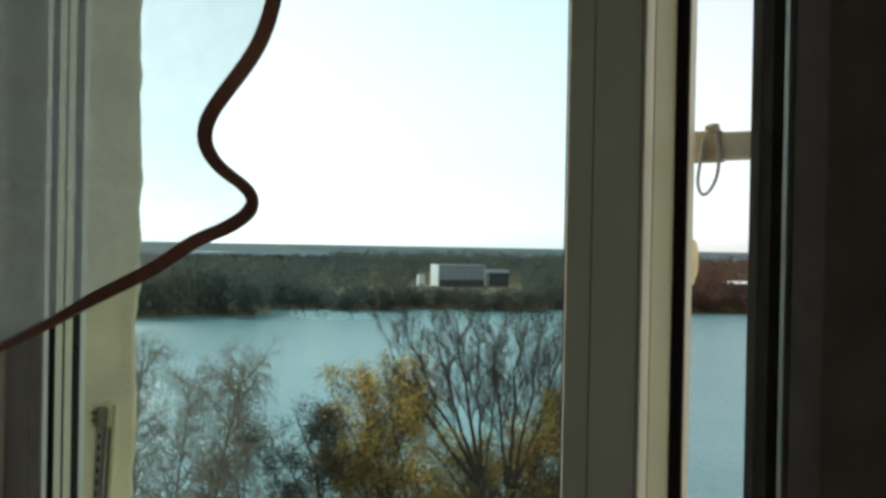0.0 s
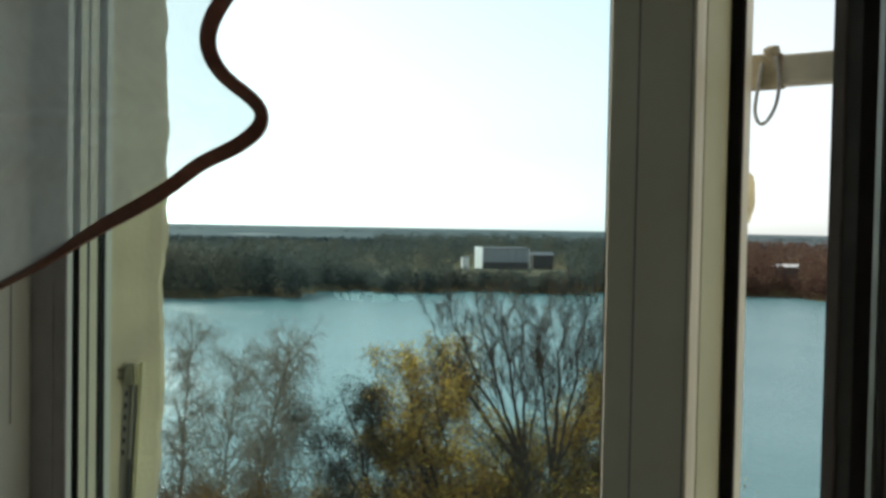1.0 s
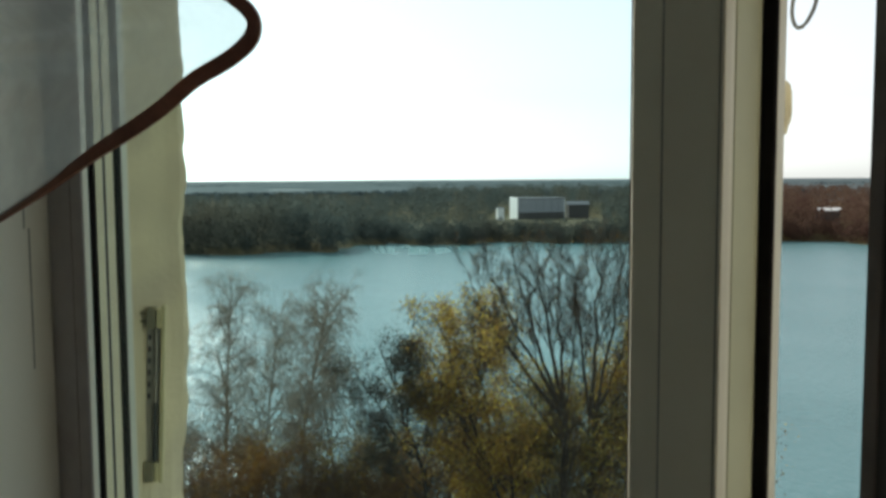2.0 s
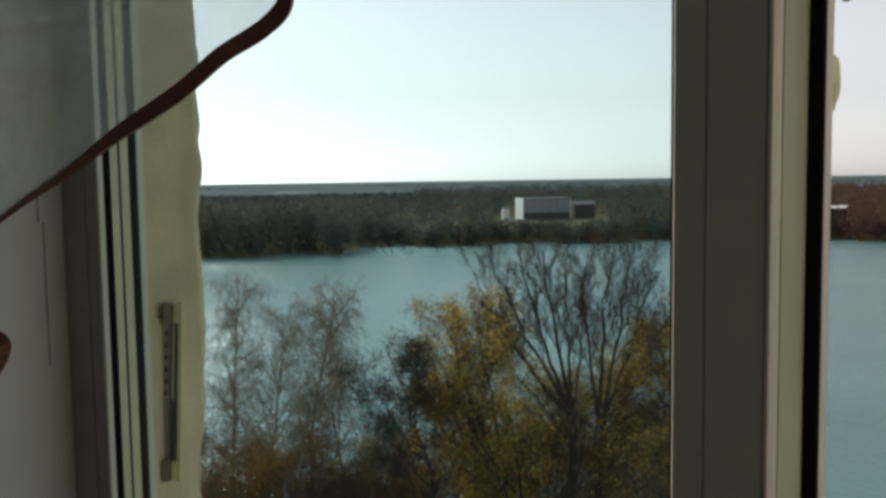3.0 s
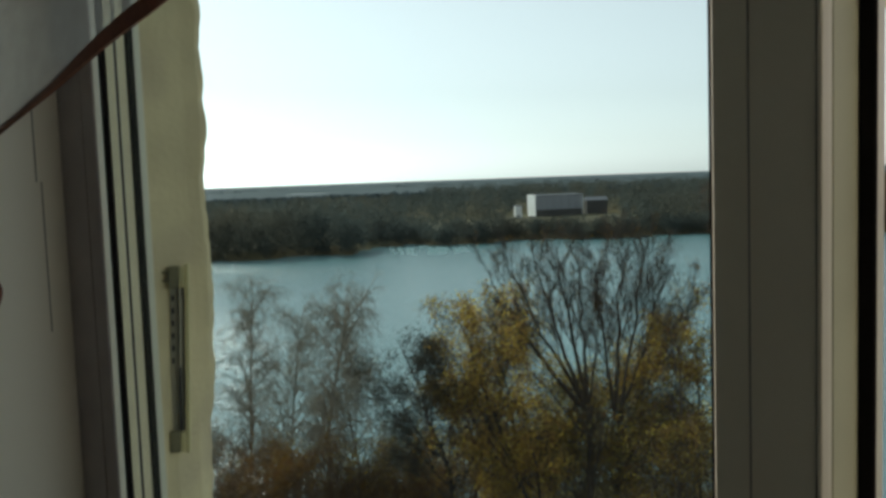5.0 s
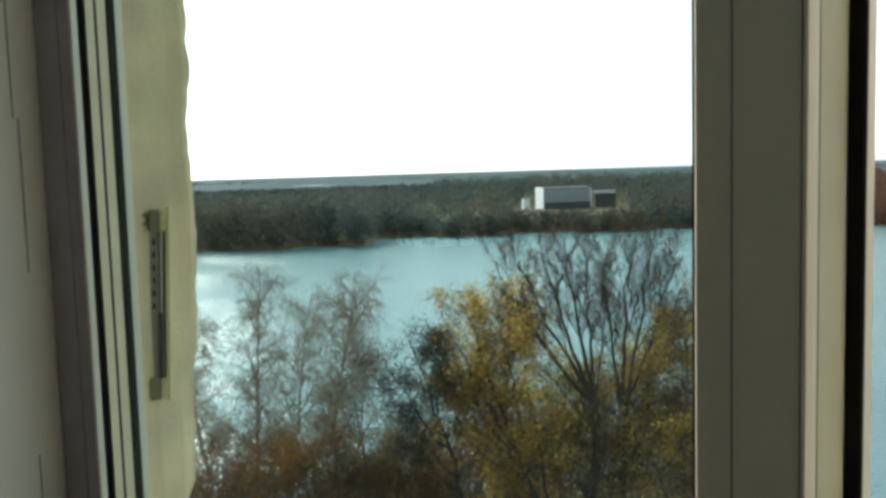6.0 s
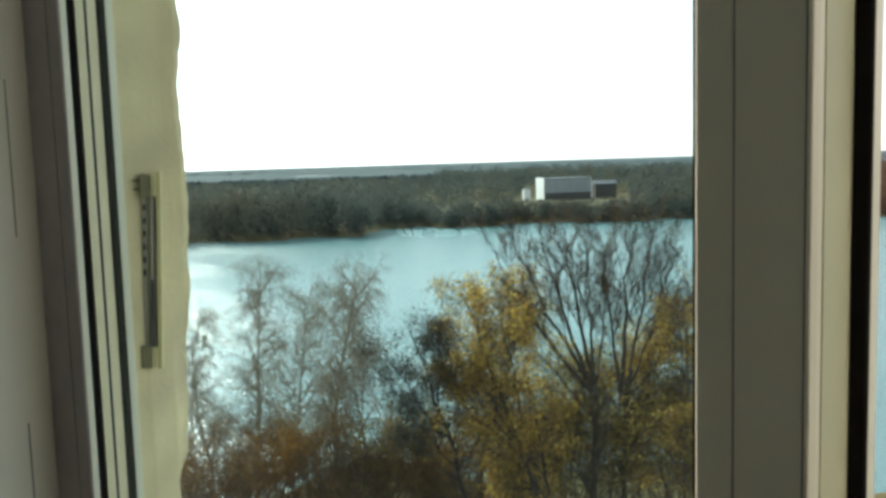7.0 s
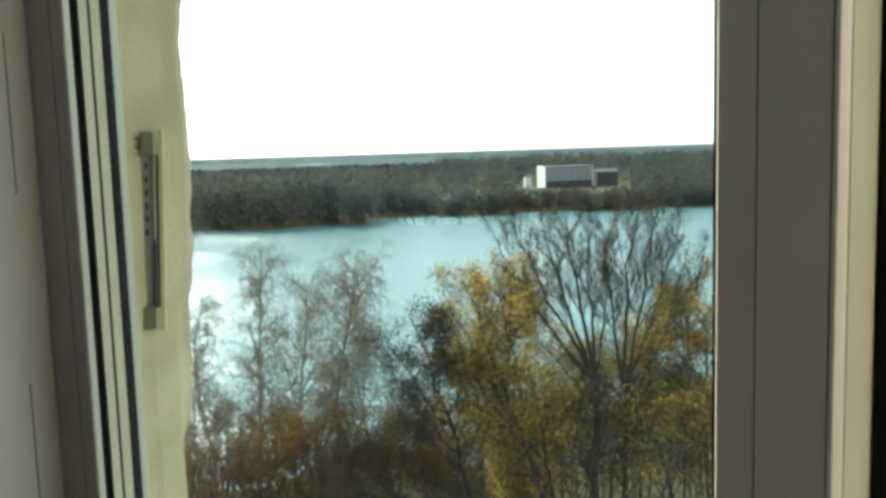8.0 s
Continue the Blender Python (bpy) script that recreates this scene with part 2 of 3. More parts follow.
# air haze is painted in as a paler, bluer base colour
HAZE_WOODS = mat("woods with distance haze in their colour", (0.068, 0.09, 0.097), 0.95, 0.02, 0.2, island=0.12, spec=0.05)
BOARD_WHITE = mat("white sheet cladding", (0.8, 0.8, 0.78), 0.5, 0.4, 0.05)
BOARD_BLUE = mat("blue grey sheet cladding", (0.27, 0.28, 0.30), 0.5, 0.3, 0.08)
ROOF_GREY = mat("grey sheet roof", (0.13, 0.14, 0.155), 0.5, 0.3, 0.1)
BOARD_DARK = mat("dark timber cladding", (0.085, 0.08, 0.076), 0.9, 0.3, 0.15, spec=0.05)


# ---- building helpers ----
def part(name, bm, material, parent=None, label=""):
    me = bpy.data.meshes.new(name)
    bmesh.ops.recalc_face_normals(bm, faces=bm.faces)
    bm.to_mesh(me)
    bm.free()
    me.materials.append(material)
    ob = new(name, me)
    if parent:
        ob.parent = parent
    if label:
        ob["label"] = label
    return ob


def raw(name, verts, faces, material, parent=None, label=""):
    me = bpy.data.meshes.new(name)
    me.from_pydata(verts, [], faces)
    me.materials.append(material)
    ob = new(name, me)
    if parent:
        ob.parent = parent
    if label:
        ob["label"] = label
    return ob


def box_bm(x0, y0, z0, x1, y1, z1, bevel=0.0):
    bm = bmesh.new()
    bmesh.ops.create_cube(bm, size=1.0)
    for v in bm.verts:
        v.co = Vector(((x0 + x1) / 2 + v.co.x * (x1 - x0), (y0 + y1) / 2 + v.co.y * (y1 - y0), (z0 + z1) / 2 + v.co.z * (z1 - z0)))
    if bevel:
        bmesh.ops.bevel(bm, geom=bm.edges[:], offset=bevel, segments=2, affect="EDGES", profile=0.5)
    return bm


def extrude_bm(outline, z0, z1, bevel=0.0):
    """A profile of (x, y) corners drawn out from z0 to z1."""
    bm = bmesh.new()
    lo = [bm.verts.new((x, y, z0)) for x, y in outline]
    hi = [bm.verts.new((x, y, z1)) for x, y in outline]
    k = len(outline)
    for i in range(k):
        bm.faces.new((lo[i], lo[(i + 1) % k], hi[(i + 1) % k], hi[i]))
    bm.faces.new(lo)
    bm.faces.new(hi)
    if bevel:
        ups = [e for e in bm.edges if abs(e.verts[0].co.z - e.verts[1].co.z) > 1e-4]
        bmesh.ops.bevel(bm, geom=ups, offset=bevel, segments=3, affect="EDGES", profile=0.5)
    return bm


def bar_bm(outline, x0, x1):
    """A profile of (y, z) corners drawn out along x."""
    bm = bmesh.new()
    lo = [bm.verts.new((x0, y, z)) for y, z in outline]
    hi = [bm.verts.new((x1, y, z)) for y, z in outline]
    k = len(outline)
    for i in range(k):
        bm.faces.new((lo[i], lo[(i + 1) % k], hi[(i + 1) % k], hi[i]))
    bm.faces.new(lo)
    bm.faces.new(hi)
    return bm


def tube(path, radii, sides=5):
    """Vertices and faces of a bent, tapered rod."""
    vs, fs = [], []
    pts = [Vector(p) for p in path]
    for i, p in enumerate(pts):
        d = (pts[min(i + 1, len(pts) - 1)] - pts[max(i - 1, 0)]).normalized()
        u = d.orthogonal().normalized()
        w = d.cross(u)
        for k in range(sides):
            q = 2 * math.pi * k / sides
            vs.append(p + (u * math.cos(q) + w * math.sin(q)) * radii[i])
    for i in range(len(pts) - 1):
        for k in range(sides):
            j = (k + 1) % sides
            fs.append((i * sides + k, i * sides + j, (i + 1) * sides + j, (i + 1) * sides + k))
    return vs, fs


def spline(points, steps):
    """A smooth line through the points."""
    pts = [Vector(p) for p in points]
    pts = [pts[0] * 2 - pts[1]] + pts + [pts[-1] * 2 - pts[-2]]
    out = []
    for i in range(1, len(pts) - 2):
        a, b, c, d = pts[i - 1:i + 3]
        for s in range(steps):
            t = s / steps
            out.append(0.5 * (2 * b + (c - a) * t + (2 * a - 5 * b + 4 * c - d) * t * t + (3 * b - a - 3 * c + d) * t ** 3))
    out.append(pts[-2])
    return out


# ---- the room and its window wall ----
Z0, Z1 = 0.70, 2.30          # sill and lintel
XL, XR = -0.79, 0.78         # sides of the opening
WIN, WOUT = -0.26, 0.145     # faces of the wall

# floor, ceiling and walls out of view, set near and pale to bounce daylight
tagged(part("floor", box_bm(-1.7, -2.1, -0.12, 1.4, WIN, 0.0), FLOOR), "grey beige laminate floor of the room", "floor", kind="structure")
tagged(part("ceiling", box_bm(-1.7, -2.1, 2.62, 1.4, WIN, 2.75), CEIL), "white painted ceiling of the room", "ceiling", kind="structure")
tagged(part("wall_west", box_bm(-1.55, -2.1, -0.12, -1.4, WIN, 2.75), WALLPAPER), "plain pale grey papered side wall", "wall", kind="structure")
tagged(part("wall_east", box_bm(1.4, -2.1, -0.12, 1.55, WIN, 2.75), WALLPAPER), "plain pale grey papered side wall", "wall", kind="structure")
tagged(part("wall_south", box_bm(-1.85, -2.25, -0.12, 1.55, -2.1, 2.75), WALLPAPER), "plain pale grey papered rear wall", "wall", kind="structure")

wall = tagged(new("wall_north"), "thick window wall with pale painted inner reveals", "wall", kind="structure")
part("wall_left", box_bm(-2.15, WIN, -0.12, XL, 0.055, 2.75), PAINT, wall)
part("wall_right", box_bm(XR, WIN, -0.12, 1.55, WOUT, 2.75), PAINT, wall)
part("wall_top", box_bm(XL, WIN, Z1, XR, WOUT, 2.75), PAINT, wall)
part("wall_bottom", box_bm(XL, WIN, -0.12, XR, WOUT, Z0), PAINT, wall)

# rough outer render with an uneven arris
bm = bmesh.new()
cols = [(-2.15, 0.056), (-0.736, 0.056), (-0.734, 0.080), (-0.734, 0.118), (-0.735, 0.137), (-0.738, 0.147), (-0.750, 0.153), (-2.15, 0.153)]
rows = []
n_z = 220
for i in range(n_z + 1):
    z = -0.12 + (2.75 + 0.12) * i / n_z
    low = min(2.4, max(0.0, (0.955 - z) / 0.09))
    k_up = min(1, max(0, (z - 0.98) / 0.32))
    lean = 0.022 * k_up * k_up * (3 - 2 * k_up) - 0.013   # the arris is out of plumb
    row = []
    for k, (x, y) in enumerate(cols):
        w = 0.0 if k in (0, 1, 7) else 1.0
        wob = noise.noise(Vector((k * 0.3, 4.1, z * 9))) * 0.0010 + noise.noise(Vector((k * 0.5, 1.7, z * 42))) * 0.0011
        edge = w * (2.2 if k >= 4 else 0.5)
        row.append(bm.verts.new((x + wob * edge + lean * (0, 0, 0, 0.4, 1, 1, 1, 0)[k] - (low * 0.018 if 4 <= k <= 6 else 0), y + (wob * 1.5 * edge - low * 0.02 * (k >= 4) if 2 <= k <= 6 else 0), z)))
    rows.append(row)
for i in range(n_z):
    for k in range(len(cols)):
        j = (k + 1) % len(cols)
        bm.faces.new((rows[i][k], rows[i][j], rows[i + 1][j], rows[i + 1][k]))
bm.faces.new(rows[0])
bm.faces.new(rows[-1])
outer = part("outer_render", bm, PLASTER, wall, "uneven yellowish grey exterior render")
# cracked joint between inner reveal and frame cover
for z0, z1, y in ((1.42, 1.80, -0.053), (1.24, 1.42, -0.047), (0.80, 1.02, -0.050)):
    part("crack", box_bm(XL - 0.001, y - 0.0007, z0, XL + 0.0008, y + 0.0007, z1), JOINT, wall, "dark cracked joint")

# window: outer frame, mullion, glass unit
win = tagged(new("window_1"), "white plastic window with fixed glazing and an open casement", "window", kind="structure")
left_profile = [(XL + 0.001, -0.018), (-0.7145, -0.018), (-0.7195, -0.0065), (-0.728, -0.006), (-0.728, 0.042), (-0.7225, 0.042), (-0.7235, 0.054), (XL + 0.001, 0.054)]
part("frame_side", extrude_bm(left_profile, Z0, Z1, 0.0015), PVC, win)
# thin strips laid over the frame, with its room-side shade painted in
part("shade_strip", box_bm(XL + 0.0015, -0.0206, Z0 + 0.001, -0.7400, -0.0176, Z1 - 0.001, 0.0006), FRAME_SHADE, win, "strip painting mauve grey shade on the frame face")
part("shade_strip", box_bm(-0.7390, -0.0200, Z0 + 0.07, -0.7158, -0.0176, Z1 - 0.07, 0.0006), FRAME_SHADE, win, "strip painting mauve grey shade on the frame face")
part("frame_groove", box_bm(-0.7405, -0.0190, Z0 + 0.08, -0.7385, -0.0175, Z1 - 0.08), JOINT, win, "fine joint of the glazing bead")
mullion_profile = [(0.0, -0.002), (0.0035, -0.0125), (0.0285, -0.0188), (0.0756, -0.0188), (0.0778, -0.0125), (0.0792, -0.0060), (0.0770, -0.0040), (0.0832, 0.034), (0.0860, 0.036), (0.0860, 0.042), (0.0970, 0.042), (0.0990, 0.056), (0.003, 0.056), (0.0, 0.042)]
part("mullion", extrude_bm(mullion_profile, Z0, Z1, 0.0012), PVC, win, "white plastic mullion with a closing rebate")
part("closing_rebate", extrude_bm([(0.0774, -0.0042), (0.0794, -0.0040), (0.0862, 0.0345), (0.0834, 0.0345)], Z0 + 0.002, Z1 - 0.002), REBATE_PVC, win, "darker olive cream inner face of the rebate")
part("mullion_joint", box_bm(0.0296, -0.0194, Z0 + 0.05, 0.0306, -0.0180, Z1 - 0.05), JOINT, win, "fine joint of the glazing bead")
part("mullion_joint", box_bm(0.0720, -0.0193, Z0 + 0.05, 0.0726, -0.0180, Z1 - 0.05), CRACK, win, "fine joint at the rebate")
part("closing_seal", box_bm(0.0863, 0.0350, Z0 + 0.05, 0.0972, 0.0418, Z1 - 0.05, 0.002), RUBBER, win, "black rubber seal")
part("frame_side", extrude_bm([(0.70, -0.018), (XR - 0.001, -0.018), (XR - 0.001, 0.056), (0.68, 0.056), (0.68, 0.04), (0.70, 0.03)], Z0, Z1, 0.001), PVC, win)
part("frame_bottom", bar_bm([(-0.018, Z0), (-0.018, Z0 + 0.068), (-0.003, Z0 + 0.062), (0.054, Z0 + 0.055), (0.054, Z0)], XL + 0.002, XR - 0.002), PVC, win)
part("frame_top", bar_bm([(-0.018, Z1), (-0.018, Z1 - 0.07), (-0.003, Z1 - 0.064), (0.054, Z1 - 0.055), (0.054, Z1)], XL + 0.002, XR - 0.002), PVC, win)
# seal drawn wide, so its black also paints the shadow gap beside it
part("seal", box_bm(-0.7275, -0.0062, Z0 + 0.06, -0.7180, 0.0017, Z1 - 0.06, 0.0008), RUBBER, win, "black rubber glazing seal")
part("seal", box_bm(-0.7275, 0.0318, Z0 + 0.06, -0.7188, 0.0412, Z1 - 0.06, 0.001), RUBBER, win, "black rubber glazing seal")
part("seal", box_bm(-0.0024, -0.0020, Z0 + 0.06, 0.0012, 0.0016, Z1 - 0.06), RUBBER, win, "black rubber glazing seal")
for y0, y1 in ((0.0046, 0.0150), (0.0190, 0.0306)):
    part("spacer", box_bm(-0.7260, y0, Z0 + 0.065, -0.7215, y1, Z1 - 0.065), SPACER, win, "cream spacer bar inside the glass unit")
part("pane_edge", box_bm(-0.7262, 0.0152, Z0 + 0.065, -0.7218, 0.0188, Z1 - 0.065), CRACK, win, "dark edge of the middle pane")
for y in (0.0022, 0.0312):
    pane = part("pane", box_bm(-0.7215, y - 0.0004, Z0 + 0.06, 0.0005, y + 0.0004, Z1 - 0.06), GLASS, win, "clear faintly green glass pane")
    pane.visible_shadow = False
tagged(part("window_sill", box_bm(XL - 0.05, -0.36, Z0 - 0.03, XR + 0.05, -0.018, Z0, 0.006), PVC), "white plastic inner window sill", "sill", kind="structure")
tagged(part("outer_sill", bar_bm([(0.056, Z0 - 0.002), (0.056, Z0 + 0.02), (0.20, Z0 - 0.02), (0.20, Z0 - 0.045), (0.196, Z0 - 0.045), (0.196, Z0 - 0.024)], -0.73, XR - 0.01), ZINC), "grey sheet metal outer sill", "sill", kind="structure")

# open casement, hinged at the right
HINGE, SW, SA = Vector((0.70, -0.03, 0)), 0.592, radians(37.8)
sash = tagged(new("casement"), "dark brown window casement standing open into the room", "window")
sash.matrix_world = Matrix.Translation(HINGE) @ Matrix.Rotation(SA, 4, "Z")
# in its own axes the casement runs to -x, the room lies at -y
T = 0.066
stile = [(-SW, 0.0), (-SW, -0.008), (-SW + 0.011, -0.008), (-SW + 0.011, -0.016), (-SW + 0.004, -0.018), (-SW + 0.004, -0.038), (-SW + 0.008, -0.040), (-SW - 0.008, -0.046), (-SW - 0.008, -T), (-SW + 0.070, -T), (-SW + 0.078, -0.052), (-SW + 0.078, 0.0)]
part("stile", extrude_bm(stile, Z0 + 0.05, Z1 - 0.05, 0.0008), DARK_SASH, sash)
part("stile", extrude_bm([(-0.078, 0.0), (-0.078, -0.052), (-0.07, -T), (0.0, -T), (0.0, 0.0)], Z0 + 0.05, Z1 - 0.05, 0.0008), DARK_SASH, sash)
part("rail", box_bm(-SW + 0.078, -T, Z0 + 0.05, -0.078, 0, Z0 + 0.13, 0.002), DARK_SASH, sash)
part("rail", box_bm(-SW + 0.078, -T, Z1 - 0.13, -0.078, 0, Z1 - 0.05, 0.002), DARK_SASH, sash)
part("lock_rail", box_bm(-SW - 0.0012, -0.0300, Z0 + 0.08, -SW + 0.0045, -0.0272, Z1 - 0.08), STEEL, sash, "grey steel locking rail")
part("seal", box_bm(-SW - 0.0082, -0.0460, Z0 + 0.05, -SW + 0.0035, -0.0430, Z1 - 0.05), SASH_SEAL, sash, "black rubber seal")
part("seal", box_bm(-SW + 0.0005, -0.0160, Z0 + 0.05, -SW + 0.0105, -0.0078, Z1 - 0.05), SASH_SEAL, sash, "black rubber seal")
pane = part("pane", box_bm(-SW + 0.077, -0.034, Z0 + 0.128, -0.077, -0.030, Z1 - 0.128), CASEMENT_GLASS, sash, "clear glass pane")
pane.visible_shadow = False


# ---- thermometer on the outer reveal ----
def thermometer():
    th = tagged(new("thermometer"), "yellowed plastic outdoor thermometer clipped beside the window frame", "thermometer")
    th.matrix_world = Matrix.Translation((-0.7225, 0.0905, 1.3075)) @ Matrix.Rotation(radians(48), 4, "Z") @ Matrix.Rotation(radians(2.7), 4, "Y") @ Matrix.Diagonal((1, 1, 1.042, 1))
    # own axes: x across the plate, -y towards the viewer, z up; the top lies at 0
    part("scale_plate", box_bm(-0.0115, -0.001, -0.212, 0.0065, 0.001, -0.018, 0.0004), SCALE, th, "grey graduated plate")
    vs, fs = tube([(0.001, -0.0032, -0.205), (0.001, -0.0032, -0.02)], [0.0024, 0.0024], 8)
    raw("glass_tube", vs, fs, SCALE, th, "thin liquid tube")
    part("side_rib", box_bm(0.0065, -0.007, -0.232, 0.0125, 0.004, 0.003, 0.0012), YELLOWED, th, "pale yellow plastic rib")
    for z in (0.0, -0.204):
        part("end_cap", box_bm(-0.0125, -0.008, z - 0.027, 0.0005, 0.004, z, 0.0015), BRACKET, th, "brown end clip")
        part("end_block", box_bm(0.0006, -0.009, z - 0.026, 0.0064, 0.003, z - 0.001, 0.001), YELLOWED, th, "pale yellow end block")
        for k in (-0.008, -0.018):
            part("prong", box_bm(-0.0215, -0.003, z + k - 0.0018, -0.0124, 0.001, z + k + 0.0018), BRACKET, th, "brown fixing prong")
    for k in range(6):
        part("mark", box_bm(-0.0100, -0.0016, -0.043 - k * 0.0155, -0.0060, -0.0009, -0.036 - k * 0.0155), TICK, th, "dark printed mark")
    part("liquid", box_bm(-0.0008, -0.0061, -0.205, 0.0028, -0.0052, -0.125), TICK, th, "dark liquid column")
    return th


thermometer()

# ---- bar with a loop of cord outside the open casement ----
bar = tagged(new("outer_bar"), "weathered cream bar with cord tied round it outside the window", "bar")
part("rod", box_bm(0.030, 0.086, 1.6290, XR - 0.002, 0.104, 1.6548, 0.003), BAR, bar)
bm = box_bm(0.034, 0.0845, 1.6275, 0.1165, 0.1055, 1.6562, 0.003)
part("wrapping", bm, CLOTH, bar, "tan wound cord")
bm = bmesh.new()
bmesh.ops.create_icosphere(bm, subdivisions=2, radius=0.008)
for v in bm.verts:
    v.co = v.co * (1 + 0.35 * noise.noise(v.co * 180)) + Vector((0.1075, 0.090, 1.6552))
part("knot", bm, CLOTH, bar, "tan cord knot")
loop = spline([(x - 0.008, y, z - 0.0075) for x, y, z in ((0.108, 0.082, 1.655), (0.1055, 0.081, 1.632), (0.1040, 0.081, 1.615), (0.1075, 0.081, 1.6045), (0.1140, 0.081, 1.6060), (0.1210, 0.081, 1.620), (0.1225, 0.082, 1.640), (0.119, 0.083, 1.660))], 8)
vs, fs = tube(loop, [0.0016] * len(loop), 8)
raw("cord_loop", vs, fs, STRING, bar, "hanging grey cord loop")

# lump of foam at the outer lip of the mullion
bm = bmesh.new()
bmesh.ops.create_icosphere(bm, subdivisions=4, radius=1.0)
for v in bm.verts:
    k = 1 + 0.22 * noise.noise(v.co * 1.7 + Vector((3, 1, 2))) + 0.08 * noise.noise(v.co * 6)
    v.co = Vector((0.0940 + v.co.x * 0.0075 * k, 0.064 + v.co.y * 0.0085 * k, 1.534 + v.co.z * 0.0235 * k))
tagged(part("foam_lump", bm, FOAM), "yellowed lump of mounting foam on the window frame", "foam")

# ---- sheer curtain with a brown bound hem ----
HEM = [
    (-0.668, -0.270, 1.203),
    (-0.551, -0.270, 1.267),
    (-0.497, -0.265, 1.309),
    (-0.484, -0.260, 1.333),
    (-0.523, -0.255, 1.338),
    (-0.616, -0.260, 1.325),
    (-0.556, -0.275, 1.379),
    (-0.436, -0.300, 1.428),
    (-0.384, -0.300, 1.452),
    (-0.325, -0.295, 1.474),
    (-0.275, -0.292, 1.498),
    (-0.236, -0.286, 1.514),
    (-0.205, -0.280, 1.530),
    (-0.183, -0.278, 1.544),
    (-0.160, -0.276, 1.551),
    (-0.143, -0.275, 1.558),
    (-0.131, -0.275, 1.565),
    (-0.125, -0.277, 1.572),
    (-0.124, -0.281, 1.579),
    (-0.128, -0.288, 1.586),
    (-0.134, -0.297, 1.593),
    (-0.138, -0.304, 1.601),
    (-0.138, -0.312, 1.612),
    (-0.132, -0.316, 1.625),
    (-0.120, -0.316, 1.639),
    (-0.107, -0.313, 1.654),
    (-0.094, -0.309, 1.672),
    (-0.085, -0.305, 1.699),
    (-0.082, -0.301, 1.741),
    (-0.079, -0.301, 1.805),
]
hem = spline(HEM, 12)
for _ in range(60):    # the binding hangs in soft bends
    hem = [hem[0]] + [hem[i] * 0.5 + (hem[i - 1] + hem[i + 1]) * 0.25 for i in range(1, len(hem) - 1)] + [hem[-1]]
curtain = tagged(new("sheer_curtain"), "sheer white voile curtain swept aside, with a brown bound edge", "curtain")
vs, fs = [], []
n_up = 12
for i, p in enumerate(hem):
    for k in range(n_up + 1):
        u = k / n_up
        vs.append((p.x - 0.80 * u, p.y + 0.014 * math.sin(i * 0.12 + u * 7) * u, p.z + 0.06 * u))
for i in range(len(hem) - 1):
    for k in range(n_up):
        a0 = i * (n_up + 1) + k
        fs.append((a0, a0 + n_up + 1, a0 + n_up + 2, a0 + 1))
veil = raw("voile", vs, fs, TULLE, curtain)
for f in veil.data.polygons:
    f.use_smooth = True
bm = bmesh.new()
W, TH = 0.0104, 0.0010
ring = []
for i, p in enumerate(hem):
    d = (hem[min(i + 1, len(hem) - 1)] - hem[max(i - 1, 0)]).normalized()
    face = Vector((0.45, -1.0, 0.15)).normalized()
    up = face.cross(d).normalized()
    up.rotate(Matrix.Rotation(0.75 * math.sin(i * 0.045 + 0.6), 3, d).to_quaternion())
    side = d.cross(up).normalized()
    c = p
    ring.append([bm.verts.new(c + up * s * W / 2 + side * q * TH) for s, q in ((-1, -1), (1, -1), (1, 1), (-1, 1))])
for i in range(len(ring) - 1):
    for k in range(4):
        j = (k + 1) % 4
        bm.faces.new((ring[i][k], ring[i][j], ring[i + 1][j], ring[i + 1][k]))
bm.faces.new(ring[0])
bm.faces.new(ring[-1])
part("binding", bm, RIBBON, curtain, "brown satin binding along the hem")

# ---- the land and the lake ----
EYE_Z, LAKE = 1.5, LAKE_Z


def polar(az, r, z=0.0):
    """A place by degrees left of the window's outward normal and metres away."""
    q = radians(az + 1.4)
    return Vector((-math.sin(q) * r, math.cos(q) * r, z))


def shore(az):
    """How far the opposite bank lies."""
    far = 262 + 0.9 * (30 - az) + 5 * math.sin(az * 0.7) + 3 * math.sin(az * 2.1)
    near = 234 + 3 * math.sin(az * 0.9)
    k = min(1, max(0, (az - 39.2) / 2.2))
    k = k * k * (3 - 2 * k)
    return far * (1 - k) + near * k


def land(az, r):
    s = shore(az)
    if r < 80:
        b = 56 + 2.5 * math.sin(az * 0.35)
        k = min(1, max(0, (r - b + 9) / 14))
        return LAKE + 1.9 - 4.5 * k * k * (3 - 2 * k)
    k = min(1, max(0, (r - s + 3) / 10))
    z = LAKE - 2.6 + 4.4 * k * k * (3 - 2 * k)
    if r > s + 20:
        z += min(3.0, (r - s - 20) * 0.006) + 1.0 * noise.noise(Vector((az * 0.15, r * 0.004, 0)))
    pond = math.exp(-((az - 42.6) / 3.2) ** 4) * math.exp(-((r - 1400) / 150) ** 4)
    return z - 9.0 * pond


azs = [-100 + 1.0 * i for i in range(201)]
rs = [9.0]
while rs[-1] < 4800:
    rs.append(rs[-1] * 1.035 + (0.0 if rs[-1] < 300 else 4))
vs, fs = [], []
for az in azs:
    for r in rs:
        vs.append(polar(az, r, land(az, r)))
nr = len(rs)
for i in range(len(azs) - 1):
    for k in range(nr - 1):
        fs.append((i * nr + k, i * nr + k + 1, (i + 1) * nr + k + 1, (i + 1) * nr + k))
ground = raw("ground", vs, fs, GROUND)
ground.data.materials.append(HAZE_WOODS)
ground.data.materials.append(MEADOW)
